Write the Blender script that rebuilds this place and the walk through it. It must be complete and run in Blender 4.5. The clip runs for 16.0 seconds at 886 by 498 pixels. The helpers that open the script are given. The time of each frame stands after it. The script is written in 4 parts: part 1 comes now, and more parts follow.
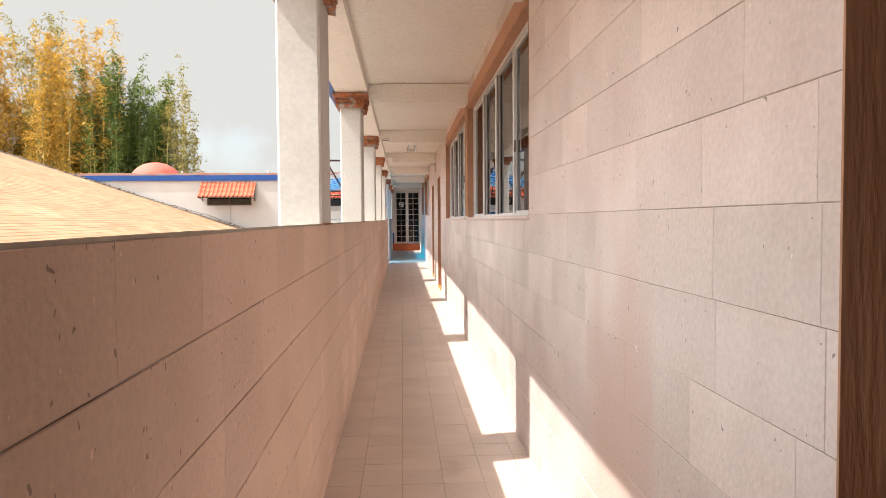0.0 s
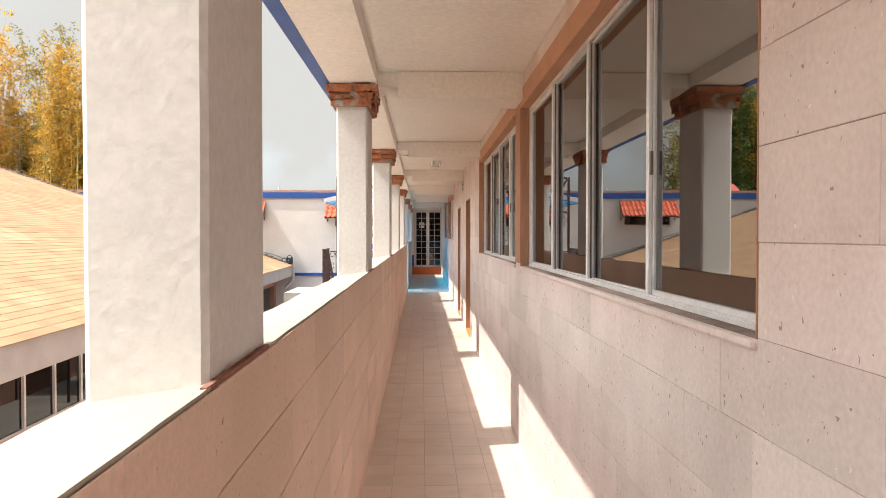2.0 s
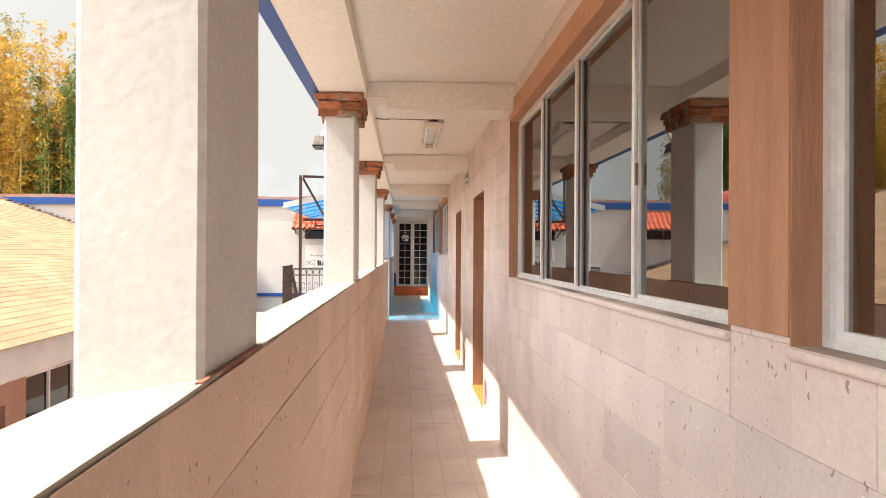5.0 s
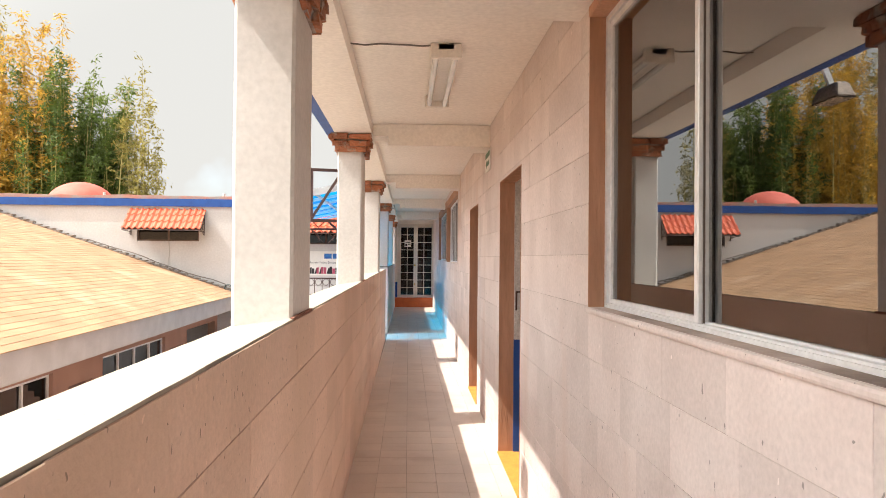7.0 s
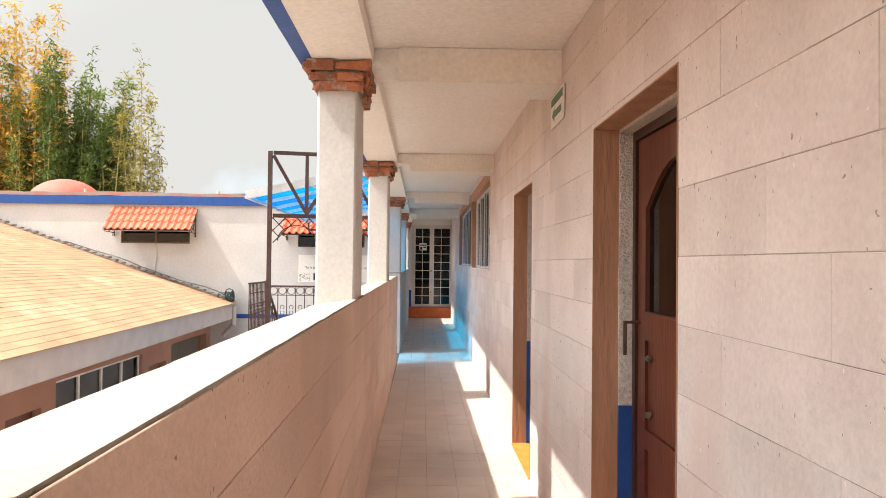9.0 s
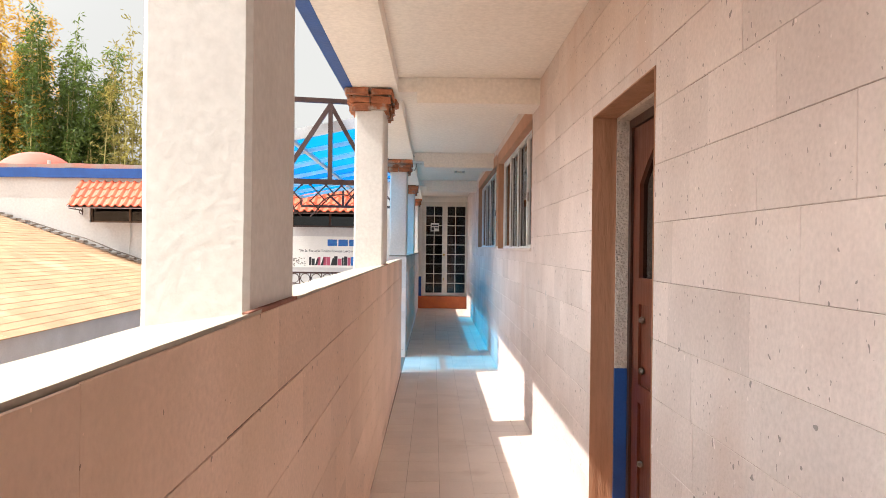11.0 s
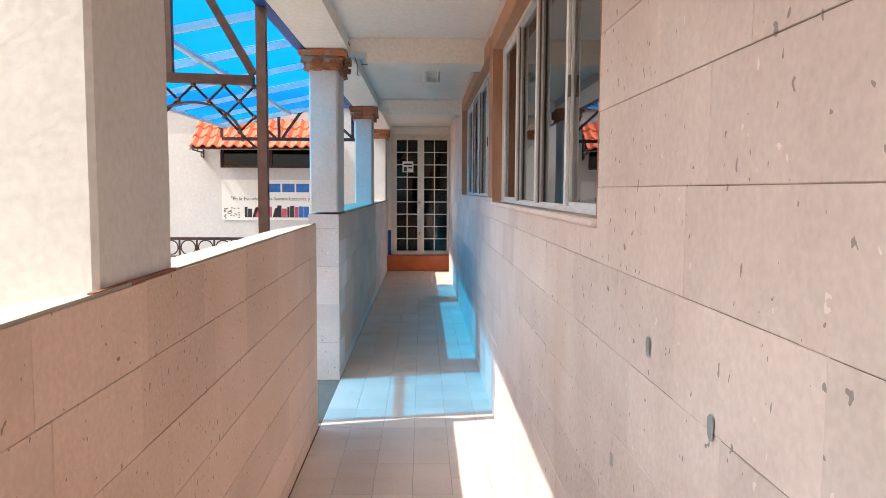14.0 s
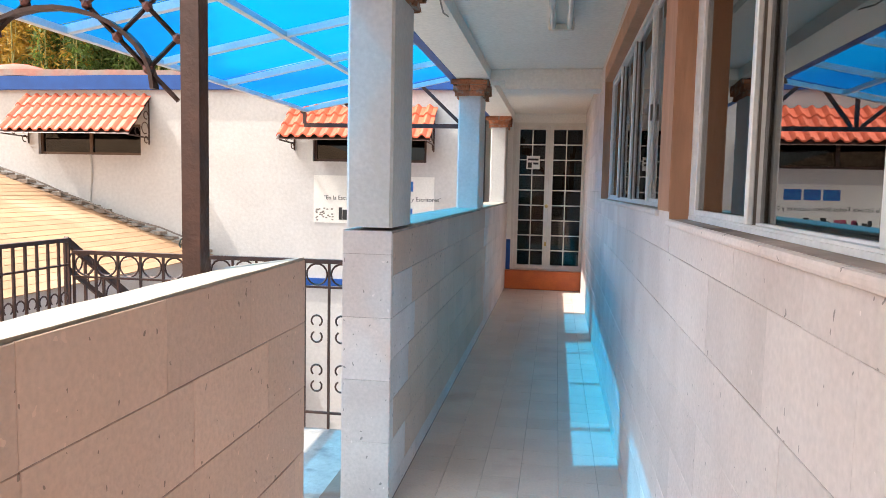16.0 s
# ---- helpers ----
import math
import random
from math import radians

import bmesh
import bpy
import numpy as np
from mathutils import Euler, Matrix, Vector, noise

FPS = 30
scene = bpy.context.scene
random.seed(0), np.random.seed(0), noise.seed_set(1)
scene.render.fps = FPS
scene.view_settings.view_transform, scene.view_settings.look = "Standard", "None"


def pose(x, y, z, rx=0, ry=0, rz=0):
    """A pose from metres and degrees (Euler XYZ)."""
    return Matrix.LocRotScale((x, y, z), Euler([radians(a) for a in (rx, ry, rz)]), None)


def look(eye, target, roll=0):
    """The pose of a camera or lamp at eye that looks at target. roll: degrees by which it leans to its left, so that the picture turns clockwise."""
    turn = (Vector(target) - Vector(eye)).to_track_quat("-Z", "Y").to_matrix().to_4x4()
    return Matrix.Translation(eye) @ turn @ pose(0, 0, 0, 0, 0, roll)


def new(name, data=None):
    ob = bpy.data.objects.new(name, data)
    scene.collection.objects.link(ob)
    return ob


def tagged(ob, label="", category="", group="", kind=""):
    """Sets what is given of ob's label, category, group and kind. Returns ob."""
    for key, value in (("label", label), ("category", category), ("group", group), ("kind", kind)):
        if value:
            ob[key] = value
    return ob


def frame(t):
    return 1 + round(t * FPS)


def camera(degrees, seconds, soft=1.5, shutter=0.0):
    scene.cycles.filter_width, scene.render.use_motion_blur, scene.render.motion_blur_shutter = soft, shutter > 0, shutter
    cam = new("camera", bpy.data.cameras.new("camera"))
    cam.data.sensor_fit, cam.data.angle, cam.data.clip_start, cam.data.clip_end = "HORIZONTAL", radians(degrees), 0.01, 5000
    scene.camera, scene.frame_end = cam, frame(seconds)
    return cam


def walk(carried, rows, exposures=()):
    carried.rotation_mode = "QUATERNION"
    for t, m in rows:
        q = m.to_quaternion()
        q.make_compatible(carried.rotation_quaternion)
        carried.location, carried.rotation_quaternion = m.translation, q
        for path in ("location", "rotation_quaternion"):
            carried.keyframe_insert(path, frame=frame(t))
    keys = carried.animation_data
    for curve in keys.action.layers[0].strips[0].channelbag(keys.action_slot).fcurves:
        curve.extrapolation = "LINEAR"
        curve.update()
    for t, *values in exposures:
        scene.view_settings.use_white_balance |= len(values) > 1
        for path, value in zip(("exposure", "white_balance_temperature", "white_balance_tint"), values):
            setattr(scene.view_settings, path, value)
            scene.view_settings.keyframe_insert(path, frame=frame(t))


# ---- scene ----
cam = camera(63.6, 16.0, soft=0.9)
EXPOSURES = [(0.0, 1.92, 6230, 10), (0.7, 1.65, 6230, 10), (1.5, 1.75, 6250, 10), (2.5, 1.98, 6250, 10), (3.5, 2.08, 6280, 10), (7.0, 2.02, 6290, 10), (9.0, 1.95, 6250, 10), (11.5, 2.1, 6150, 10), (13.0, 2.15, 6150, 10), (14.0, 1.95, 6120, 10), (16.0, 2.1, 6150, 10)]
PATH = [
    (0, (0.315, 0.17, 1.287), (0.428, 2.165, 1.205), -0.4),
    (0.5, (0.373, 0.739, 1.448), (0.468, 2.735, 1.381), -0.3),
    (1, (0.327, 1.247, 1.506), (0.401, 3.245, 1.456), -0.3),
    (1.5, (0.339, 1.836, 1.513), (0.403, 3.835, 1.468), -0.2),
    (2, (0.288, 2.471, 1.525), (0.347, 4.47, 1.487), -0.0),
    (2.5, (0.282, 3.058, 1.546), (0.339, 5.057, 1.517), -0.1),
    (3, (0.242, 3.699, 1.56), (0.302, 5.698, 1.541), 0.0),
    (3.5, (0.23, 4.351, 1.552), (0.302, 6.349, 1.536), -0.1),
    (3.7, (0.234, 4.627, 1.539), (0.312, 6.625, 1.534), -0.2),
    (5.8, (0.251, 7.176, 1.484), (0.369, 9.172, 1.495), 0.6),
    (6, (0.28, 7.426, 1.491), (0.383, 9.423, 1.504), 0.4),
    (6.5, (0.282, 8.021, 1.486), (0.381, 10.018, 1.507), 0.6),
    (7, (0.306, 8.636, 1.491), (0.402, 10.634, 1.517), 0.5),
    (7.5, (0.313, 9.25, 1.499), (0.404, 11.247, 1.528), 0.5),
    (8, (0.315, 9.844, 1.502), (0.399, 11.842, 1.532), 0.5),
    (8.5, (0.302, 10.433, 1.492), (0.373, 12.431, 1.527), 0.5),
    (9, (0.257, 11.001, 1.483), (0.315, 12.999, 1.523), 0.6),
    (9.2, (0.252, 11.259, 1.511), (0.296, 13.258, 1.544), 0.5),
    (11.3, (0.253, 13.804, 1.372), (0.277, 15.804, 1.355), 0.6),
    (11.5, (0.251, 14.025, 1.352), (0.279, 16.024, 1.281), -0.0),
    (12, (0.295, 14.631, 1.368), (0.331, 16.625, 1.217), -0.1),
    (12.5, (0.326, 15.281, 1.382), (0.369, 17.274, 1.216), 0.0),
    (13, (0.401, 15.939, 1.424), (0.446, 17.932, 1.257), 0.2),
    (13.3, (0.448, 16.346, 1.447), (0.491, 18.338, 1.284), 0.8),
    (13.5, (0.462, 16.569, 1.472), (0.512, 18.562, 1.306), 0.1),
    (14, (0.551, 17.176, 1.5), (0.609, 19.169, 1.336), 0.3),
    (14.5, (0.595, 17.796, 1.494), (0.648, 19.788, 1.328), 0.2),
    (15, (0.653, 18.406, 1.513), (0.653, 20.399, 1.347), 0.3),
    (15.5, (0.647, 18.972, 1.515), (0.504, 20.96, 1.349), 0.5),
    (16, (0.645, 19.527, 1.514), (0.337, 21.495, 1.344), 1.2),
]
walk(cam, [(t, look(eye, target, roll)) for t, eye, target, roll in PATH], exposures=EXPOSURES)

# ---- sky and sun ----
HAZE, HAZE_GLOW = (1.76, 1.71, 1.58), 5.3
world = bpy.data.worlds.new("sky")
scene.world = world
world.use_nodes = True
wn, wl = world.node_tree.nodes, world.node_tree.links
sky = wn.new("ShaderNodeTexSky")
sky.sky_type, sky.sun_disc = "NISHITA", False
SUN_DIR = Vector((1.0, 0.22, -1.5)).normalized()
sky.sun_elevation = math.asin(-SUN_DIR.z)
sky.sun_rotation = math.atan2(-SUN_DIR.x, -SUN_DIR.y)
sky.dust_density = 4.0
coord = wn.new("ShaderNodeTexCoord")
cloud = wn.new("ShaderNodeTexNoise")
cloud.inputs["Scale"].default_value, cloud.inputs["Detail"].default_value = 2.2, 6
ramp = wn.new("ShaderNodeValToRGB")
ramp.color_ramp.elements[0].position, ramp.color_ramp.elements[1].position = 0.26, 0.40
# bright haze: pale near the horizon, brighter all round the sun
toward = wn.new("ShaderNodeVectorMath")
toward.operation = "DOT_PRODUCT"
toward.inputs[1].default_value = -SUN_DIR
lobe = wn.new("ShaderNodeMapRange")
lobe.interpolation_type = "SMOOTHERSTEP"
lobe.inputs["From Min"].default_value, lobe.inputs["From Max"].default_value = 0.30, 1.0
lobe.inputs["To Min"].default_value, lobe.inputs["To Max"].default_value = 1.0, HAZE_GLOW
haze = wn.new("ShaderNodeVectorMath")
haze.operation = "SCALE"
haze.inputs[0].default_value = HAZE
mixc = wn.new("ShaderNodeMix")
mixc.data_type = "RGBA"
wl.new(coord.outputs["Generated"], cloud.inputs["Vector"])
wl.new(coord.outputs["Generated"], toward.inputs[0])
wl.new(toward.outputs["Value"], lobe.inputs["Value"])
wl.new(lobe.outputs[0], haze.inputs["Scale"])
wl.new(cloud.outputs["Fac"], ramp.inputs["Fac"])
wl.new(ramp.outputs["Color"], mixc.inputs[0])
wl.new(sky.outputs[0], mixc.inputs[6])
wl.new(haze.outputs[0], mixc.inputs[7])
wl.new(mixc.outputs[2], wn["Background"].inputs["Color"])
wn["Background"].inputs["Strength"].default_value = 0.12
sun = new("sun", bpy.data.lights.new("sun", "SUN"))
sun.data.energy, sun.data.angle, sun.data.color = 1.95, radians(0.6), (1.0, 0.91, 0.78)
sun.matrix_world = look((0, 0, 30), Vector((0, 0, 30)) + SUN_DIR)


# ---- materials ----
def material(name, c1, c2=None, scale=3.0, rough=0.8, bump=0.2, fine=60.0, metal=0.0, vary=0.0, pits=0.0, streak=1.0, stain=None, grain=0.01):
    """A surface with broad mottling between two colours, fine grain, relief, and if wanted pits, stains and a tone for each piece."""
    m = bpy.data.materials.new(name)
    m.use_nodes = True
    n, l = m.node_tree.nodes, m.node_tree.links
    b = n["Principled BSDF"]
    b.inputs["Roughness"].default_value, b.inputs["Metallic"].default_value = rough, metal
    geo = n.new("ShaderNodeNewGeometry")
    mp = n.new("ShaderNodeMapping")
    mp.inputs["Scale"].default_value = (1, 1, streak)
    l.new(geo.outputs["Position"], mp.inputs["Vector"])
    big, small = n.new("ShaderNodeTexNoise"), n.new("ShaderNodeTexNoise")
    big.inputs["Scale"].default_value, big.inputs["Detail"].default_value = scale, 5
    small.inputs["Scale"].default_value, small.inputs["Detail"].default_value = fine, 3
    l.new(mp.outputs[0], big.inputs["Vector"])
    l.new(mp.outputs[0], small.inputs["Vector"])
    r = n.new("ShaderNodeValToRGB")
    r.color_ramp.elements[0].position, r.color_ramp.elements[1].position = 0.32, 0.68
    c2 = c2 or tuple(0.82 * c for c in c1)
    r.color_ramp.elements[0].color, r.color_ramp.elements[1].color = (*c2, 1), (*c1, 1)
    l.new(big.outputs["Fac"], r.inputs["Fac"])
    col = r.outputs["Color"]

    def scaled(colour, value, low, high):
        rng = n.new("ShaderNodeMapRange")
        rng.inputs["To Min"].default_value, rng.inputs["To Max"].default_value = low, high
        l.new(value, rng.inputs["Value"])
        hsv = n.new("ShaderNodeHueSaturation")
        l.new(rng.outputs[0], hsv.inputs["Value"])
        l.new(colour, hsv.inputs["Color"])
        return hsv.outputs[0]

    col = scaled(col, small.outputs["Fac"], 0.84, 1.14)
    if vary:
        info = n.new("ShaderNodeObjectInfo")
        add = n.new("ShaderNodeMath")
        add.operation = "ADD"
        l.new(info.outputs["Random"], add.inputs[0])
        l.new(geo.outputs["Random Per Island"], add.inputs[1])
        fr = n.new("ShaderNodeMath")
        fr.operation = "FRACT"
        l.new(add.outputs[0], fr.inputs[0])
        col = scaled(col, fr.outputs[0], 1 - vary, 1 + vary)
    height = small.outputs["Fac"]
    if stain:
        sn = n.new("ShaderNodeTexNoise")
        sn.inputs["Scale"].default_value, sn.inputs["Detail"].default_value = stain[1], 6
        sm = n.new("ShaderNodeMapping")
        sm.inputs["Scale"].default_value = (1, 1, stain[2])
        sm.inputs["Location"].default_value = (7, 3, 5)
        l.new(geo.outputs["Position"], sm.inputs["Vector"])
        l.new(sm.outputs[0], sn.inputs["Vector"])
        sr = n.new("ShaderNodeValToRGB")
        sr.color_ramp.elements[0].position, sr.color_ramp.elements[1].position = stain[3], stain[3] + 0.12
        l.new(sn.outputs["Fac"], sr.inputs["Fac"])
        mx = n.new("ShaderNodeMix")
        mx.data_type = "RGBA"
        mx.inputs[7].default_value = (*stain[0], 1)
        l.new(sr.outputs["Color"], mx.inputs[0])
        l.new(col, mx.inputs[6])
        col = mx.outputs[2]
    if pits:
        v = n.new("ShaderNodeTexVoronoi")
        v.inputs["Scale"].default_value = pits
        vm = n.new("ShaderNodeMapping")
        vm.inputs["Scale"].default_value = (1, 1, 0.5)
        wob = n.new("ShaderNodeTexNoise")
        wob.inputs["Scale"].default_value = 25
        wadd = n.new("ShaderNodeVectorMath")
        wadd.operation = "MULTIPLY_ADD"
        wadd.inputs[1].default_value = (0.05, 0.05, 0.05)
        l.new(geo.outputs["Position"], wob.inputs["Vector"])
        l.new(wob.outputs["Color"], wadd.inputs[0])
        l.new(geo.outputs["Position"], wadd.inputs[2])
        l.new(wadd.outputs[0], vm.inputs["Vector"])
        l.new(vm.outputs[0], v.inputs["Vector"])
        size = n.new("ShaderNodeSeparateColor")
        l.new(v.outputs["Color"], size.inputs[0])
        lim = n.new("ShaderNodeMapRange")
        lim.inputs["From Min"].default_value, lim.inputs["To Min"].default_value, lim.inputs["To Max"].default_value = 0.25, 0.0, 0.2
        l.new(size.outputs[0], lim.inputs["Value"])
        less = n.new("ShaderNodeMath")
        less.operation = "LESS_THAN"
        l.new(v.outputs["Distance"], less.inputs[0])
        l.new(lim.outputs[0], less.inputs[1])
        tone = n.new("ShaderNodeValToRGB")
        tone.color_ramp.elements[0].color = tuple(0.27 * c for c in c1) + (1,)
        tone.color_ramp.elements[1].color = tuple(min(1, 1.2 * c) for c in c1) + (1,)
        tone.color_ramp.elements[0].position, tone.color_ramp.elements[1].position = 0.72, 0.76
        l.new(size.outputs[1], tone.inputs["Fac"])
        fac = n.new("ShaderNodeMath")
        fac.operation = "MULTIPLY"
        fac.inputs[1].default_value = 0.75
        l.new(less.outputs[0], fac.inputs[0])
        pm = n.new("ShaderNodeMix")
        pm.data_type = "RGBA"
        l.new(fac.outputs[0], pm.inputs[0])
        l.new(col, pm.inputs[6])
        l.new(tone.outputs["Color"], pm.inputs[7])
        col = pm.outputs[2]
        sub = n.new("ShaderNodeMath")
        sub.operation = "SUBTRACT"
        l.new(small.outputs["Fac"], sub.inputs[0])
        l.new(less.outputs[0], sub.inputs[1])
        height = sub.outputs[0]
    l.new(col, b.inputs["Base Color"])
    bp = n.new("ShaderNodeBump")
    bp.inputs["Strength"].default_value, bp.inputs["Distance"].default_value = bump, grain
    l.new(height, bp.inputs["Height"])
    l.new(bp.outputs[0], b.inputs["Normal"])
    return m


STONE = material("pink_stone", (0.735, 0.655, 0.63), (0.645, 0.56, 0.535), 3.2, 0.82, 0.25, 70, vary=0.07, pits=44, stain=((0.64, 0.51, 0.46), 1.1, 0.35, 0.58))
# Near parapet's stone: a warmer, darker tone than the classroom wall's.
STONE_WARM = material("warm_pink_stone", (0.70, 0.52, 0.42), (0.62, 0.45, 0.35), 2.0, 0.82, 0.25, 70, vary=0.07, pits=44, stain=((0.60, 0.44, 0.33), 1.1, 0.35, 0.56))
GROUT = material("grout", (0.56, 0.46, 0.41), (0.17, 0.12, 0.10), 2.6, 0.9)
COPING = material("coping_paint", (0.43, 0.385, 0.315), (0.385, 0.34, 0.275), 4, 0.7, 0.25, 45, stain=((0.6, 0.5, 0.4), 3, 1, 0.68))
JAMB = material("brown_jamb", (0.47, 0.26, 0.165), (0.38, 0.2, 0.12), 14, 0.75, 0.5, 60, streak=0.15)
SOFFIT = material("brown_lintel", (0.55, 0.31, 0.2), (0.48, 0.27, 0.17), 4, 0.8, 0.3)
STUCCO = material("white_stucco", (0.67, 0.65, 0.63), (0.61, 0.59, 0.57), 3, 0.85, 0.16, 45, grain=0.012, stain=((0.62, 0.60, 0.56), 5, 0.4, 0.66))
ROUGHCAST = material("rough_plaster", (0.80, 0.76, 0.72), (0.62, 0.57, 0.53), 60, 0.9, 1.0, 90, grain=0.02)
CEILING = material("ceiling_paint", (0.91, 0.86, 0.80), (0.87, 0.82, 0.76), 1.2, 0.85, 0.15, 40, stain=((0.66, 0.56, 0.47), 2.5, 1, 0.7))
WHITEWALL = material("white_wall", (0.63, 0.61, 0.60), (0.57, 0.55, 0.54), 1.3, 0.9, 0.35, 20, stain=((0.62, 0.60, 0.57), 0.9, 0.25, 0.68))
BRICK = material("old_brick", (0.50, 0.19, 0.09), (0.3, 0.12, 0.065), 12, 0.9, 0.9, 40, vary=0.25, stain=((0.40, 0.35, 0.30), 11, 1, 0.54), grain=0.02)
MORTAR = material("mortar", (0.40, 0.34, 0.29), (0.25, 0.2, 0.17), 20, 0.95, 0.9, 40)
BLUE = material("blue_paint", (0.012, 0.085, 0.36), (0.01, 0.065, 0.28), 5, 0.5, 0.2, 50)
ORANGE = material("orange_paint", (0.62, 0.15, 0.035), (0.5, 0.11, 0.03), 5, 0.45, 0.15)
# Mottled dark red-brown for the narrow strips at the piers' feet.
FOOTSTRIP = material("red_brown_strip", (0.20, 0.075, 0.05), (0.30, 0.14, 0.10), 12, 0.85, 0.4, 50)
YELLOW = material("ochre_floor", (0.75, 0.33, 0.06), (0.6, 0.25, 0.05), 8, 0.6)
FLOORTILE = material("floor_tile", (0.73, 0.625, 0.56), (0.66, 0.555, 0.49), 3, 0.36, 0.12, 90, vary=0.05, stain=((0.58, 0.46, 0.40), 2.2, 1, 0.6))
FLOORJOINT = material("floor_joint", (0.2, 0.135, 0.105), None, 12, 0.95)
ALU = material("aluminium", (0.80, 0.82, 0.84), (0.70, 0.72, 0.75), 9, 0.35, 0.1, 50, metal=0.15)
WHITEMETAL = material("white_enamel", (0.80, 0.75, 0.68), (0.72, 0.67, 0.6), 7, 0.45, 0.1)
IRON = material("dark_iron", (0.055, 0.03, 0.025), (0.09, 0.045, 0.035), 14, 0.45, 0.2, 70, metal=0.3)
WOOD = material("brown_wood", (0.14, 0.038, 0.02), (0.09, 0.025, 0.014), 5, 0.3, 0.15, 50, streak=0.12)
WOODDARK = material("dark_wood", (0.05, 0.018, 0.012), None, 5, 0.5, 0.2, 50, streak=0.12)
BLACK = material("black_gap", (0.01, 0.008, 0.008), None, 5, 0.9)
ROOM = material("room_plaster", (0.4, 0.39, 0.37), (0.33, 0.32, 0.3), 2, 0.9)
SHINGLE = material("tan_shingle", (0.42, 0.255, 0.145), (0.35, 0.205, 0.11), 1.2, 0.9, 0.5, 60, vary=0.12, stain=((0.46, 0.30, 0.185), 0.8, 1, 0.58))
FASCIA = material("fascia_paint", (0.58, 0.56, 0.54), (0.5, 0.48, 0.46), 3, 0.8)
FACADE = material("pink_render", (0.42, 0.25, 0.19), (0.35, 0.2, 0.15), 1.5, 0.85, 0.3)
REDTILE = material("red_tile", (0.66, 0.13, 0.055), (0.52, 0.09, 0.04), 5, 0.55, 0.25, 40, vary=0.08)
DOME = material("red_dome", (0.62, 0.13, 0.09), (0.5, 0.1, 0.07), 3, 0.7)
PAPER = material("paper", (0.82, 0.80, 0.76), (0.78, 0.76, 0.72), 6, 0.6, 0.05)
INKBLUE = material("blue_ink", (0.02, 0.10, 0.42), (0.03, 0.2, 0.5), 20, 0.6, 0.05)
INK = material("black_ink", (0.03, 0.03, 0.035), None, 20, 0.6, 0.05)
PINKINK = material("pink_ink", (0.55, 0.1, 0.17), None, 20, 0.6, 0.05)
CONCRETE = material("concrete", (0.42, 0.39, 0.36), (0.3, 0.28, 0.26), 5, 0.9, 0.5, 40, stain=((0.22, 0.2, 0.19), 6, 1, 0.58))
PAVING = material("courtyard_paving", (0.64, 0.59, 0.53), (0.55, 0.50, 0.44), 1.5, 0.9, 0.4)
BRONZE = material("weathered_bronze", (0.20, 0.16, 0.13), (0.09, 0.075, 0.065), 30, 0.5, 0.6, 80, metal=0.5)
TUBE = material("lamp_tube", (0.85, 0.85, 0.83), None, 5, 0.25, 0.02)
BRASS = material("brass", (0.65, 0.45, 0.16), None, 9, 0.3, 0.05, metal=0.9)
WIRE = material("wire", (0.22, 0.19, 0.17), None, 9, 0.6, 0.05)
CULM = material("bamboo_culm", (0.42, 0.34, 0.10), (0.26, 0.23, 0.07), 1.2, 0.6, 0.1)


def leafy(name, c1, c2):
    m = material(name, c1, c2, 0.6, 0.6, 0.1, 4, vary=0.3)
    n, l = m.node_tree.nodes, m.node_tree.links
    b = n["Principled BSDF"]
    tr = n.new("ShaderNodeBsdfTranslucent")
    l.new(b.inputs["Base Color"].links[0].from_socket, tr.inputs["Color"])
    mx = n.new("ShaderNodeMixShader")
    mx.inputs[0].default_value = 0.4
    l.new(b.outputs[0], mx.inputs[1])
    l.new(tr.outputs[0], mx.inputs[2])
    l.new(mx.outputs[0], n["Material Output"].inputs["Surface"])
    return m


LEAF_YELLOW = leafy("yellow_bamboo_leaf", (0.60, 0.36, 0.045), (0.42, 0.26, 0.04))
LEAF_OLIVE = leafy("olive_bamboo_leaf", (0.30, 0.25, 0.055), (0.2, 0.17, 0.04))
LEAF_GREEN = leafy("green_bamboo_leaf", (0.14, 0.19, 0.03), (0.07, 0.11, 0.02))


def pane_glass(name, tint, ior):
    m = bpy.data.materials.new(name)
    m.use_nodes = True
    n, l = m.node_tree.nodes, m.node_tree.links
    n.remove(n["Principled BSDF"])
    tr, gl, fr, mx = (n.new("ShaderNode" + k) for k in ("BsdfTransparent", "BsdfGlossy", "Fresnel", "MixShader"))
    tr.inputs["Color"].default_value = (*tint, 1)
    gl.inputs["Roughness"].default_value = 0.01
    fr.inputs["IOR"].default_value = ior
    l.new(fr.outputs[0], mx.inputs[0])
    l.new(tr.outputs[0], mx.inputs[1])
    l.new(gl.outputs[0], mx.inputs[2])
    l.new(mx.outputs[0], n["Material Output"].inputs["Surface"])
    return m


GLASS = pane_glass("window_glass", (0.5, 0.54, 0.56), 4.2)
FARGLASS = pane_glass("shaded_glass", (0.04, 0.045, 0.055), 1.4)
DARKGLASS = pane_glass("tinted_glass", (0.16, 0.17, 0.19), 1.6)


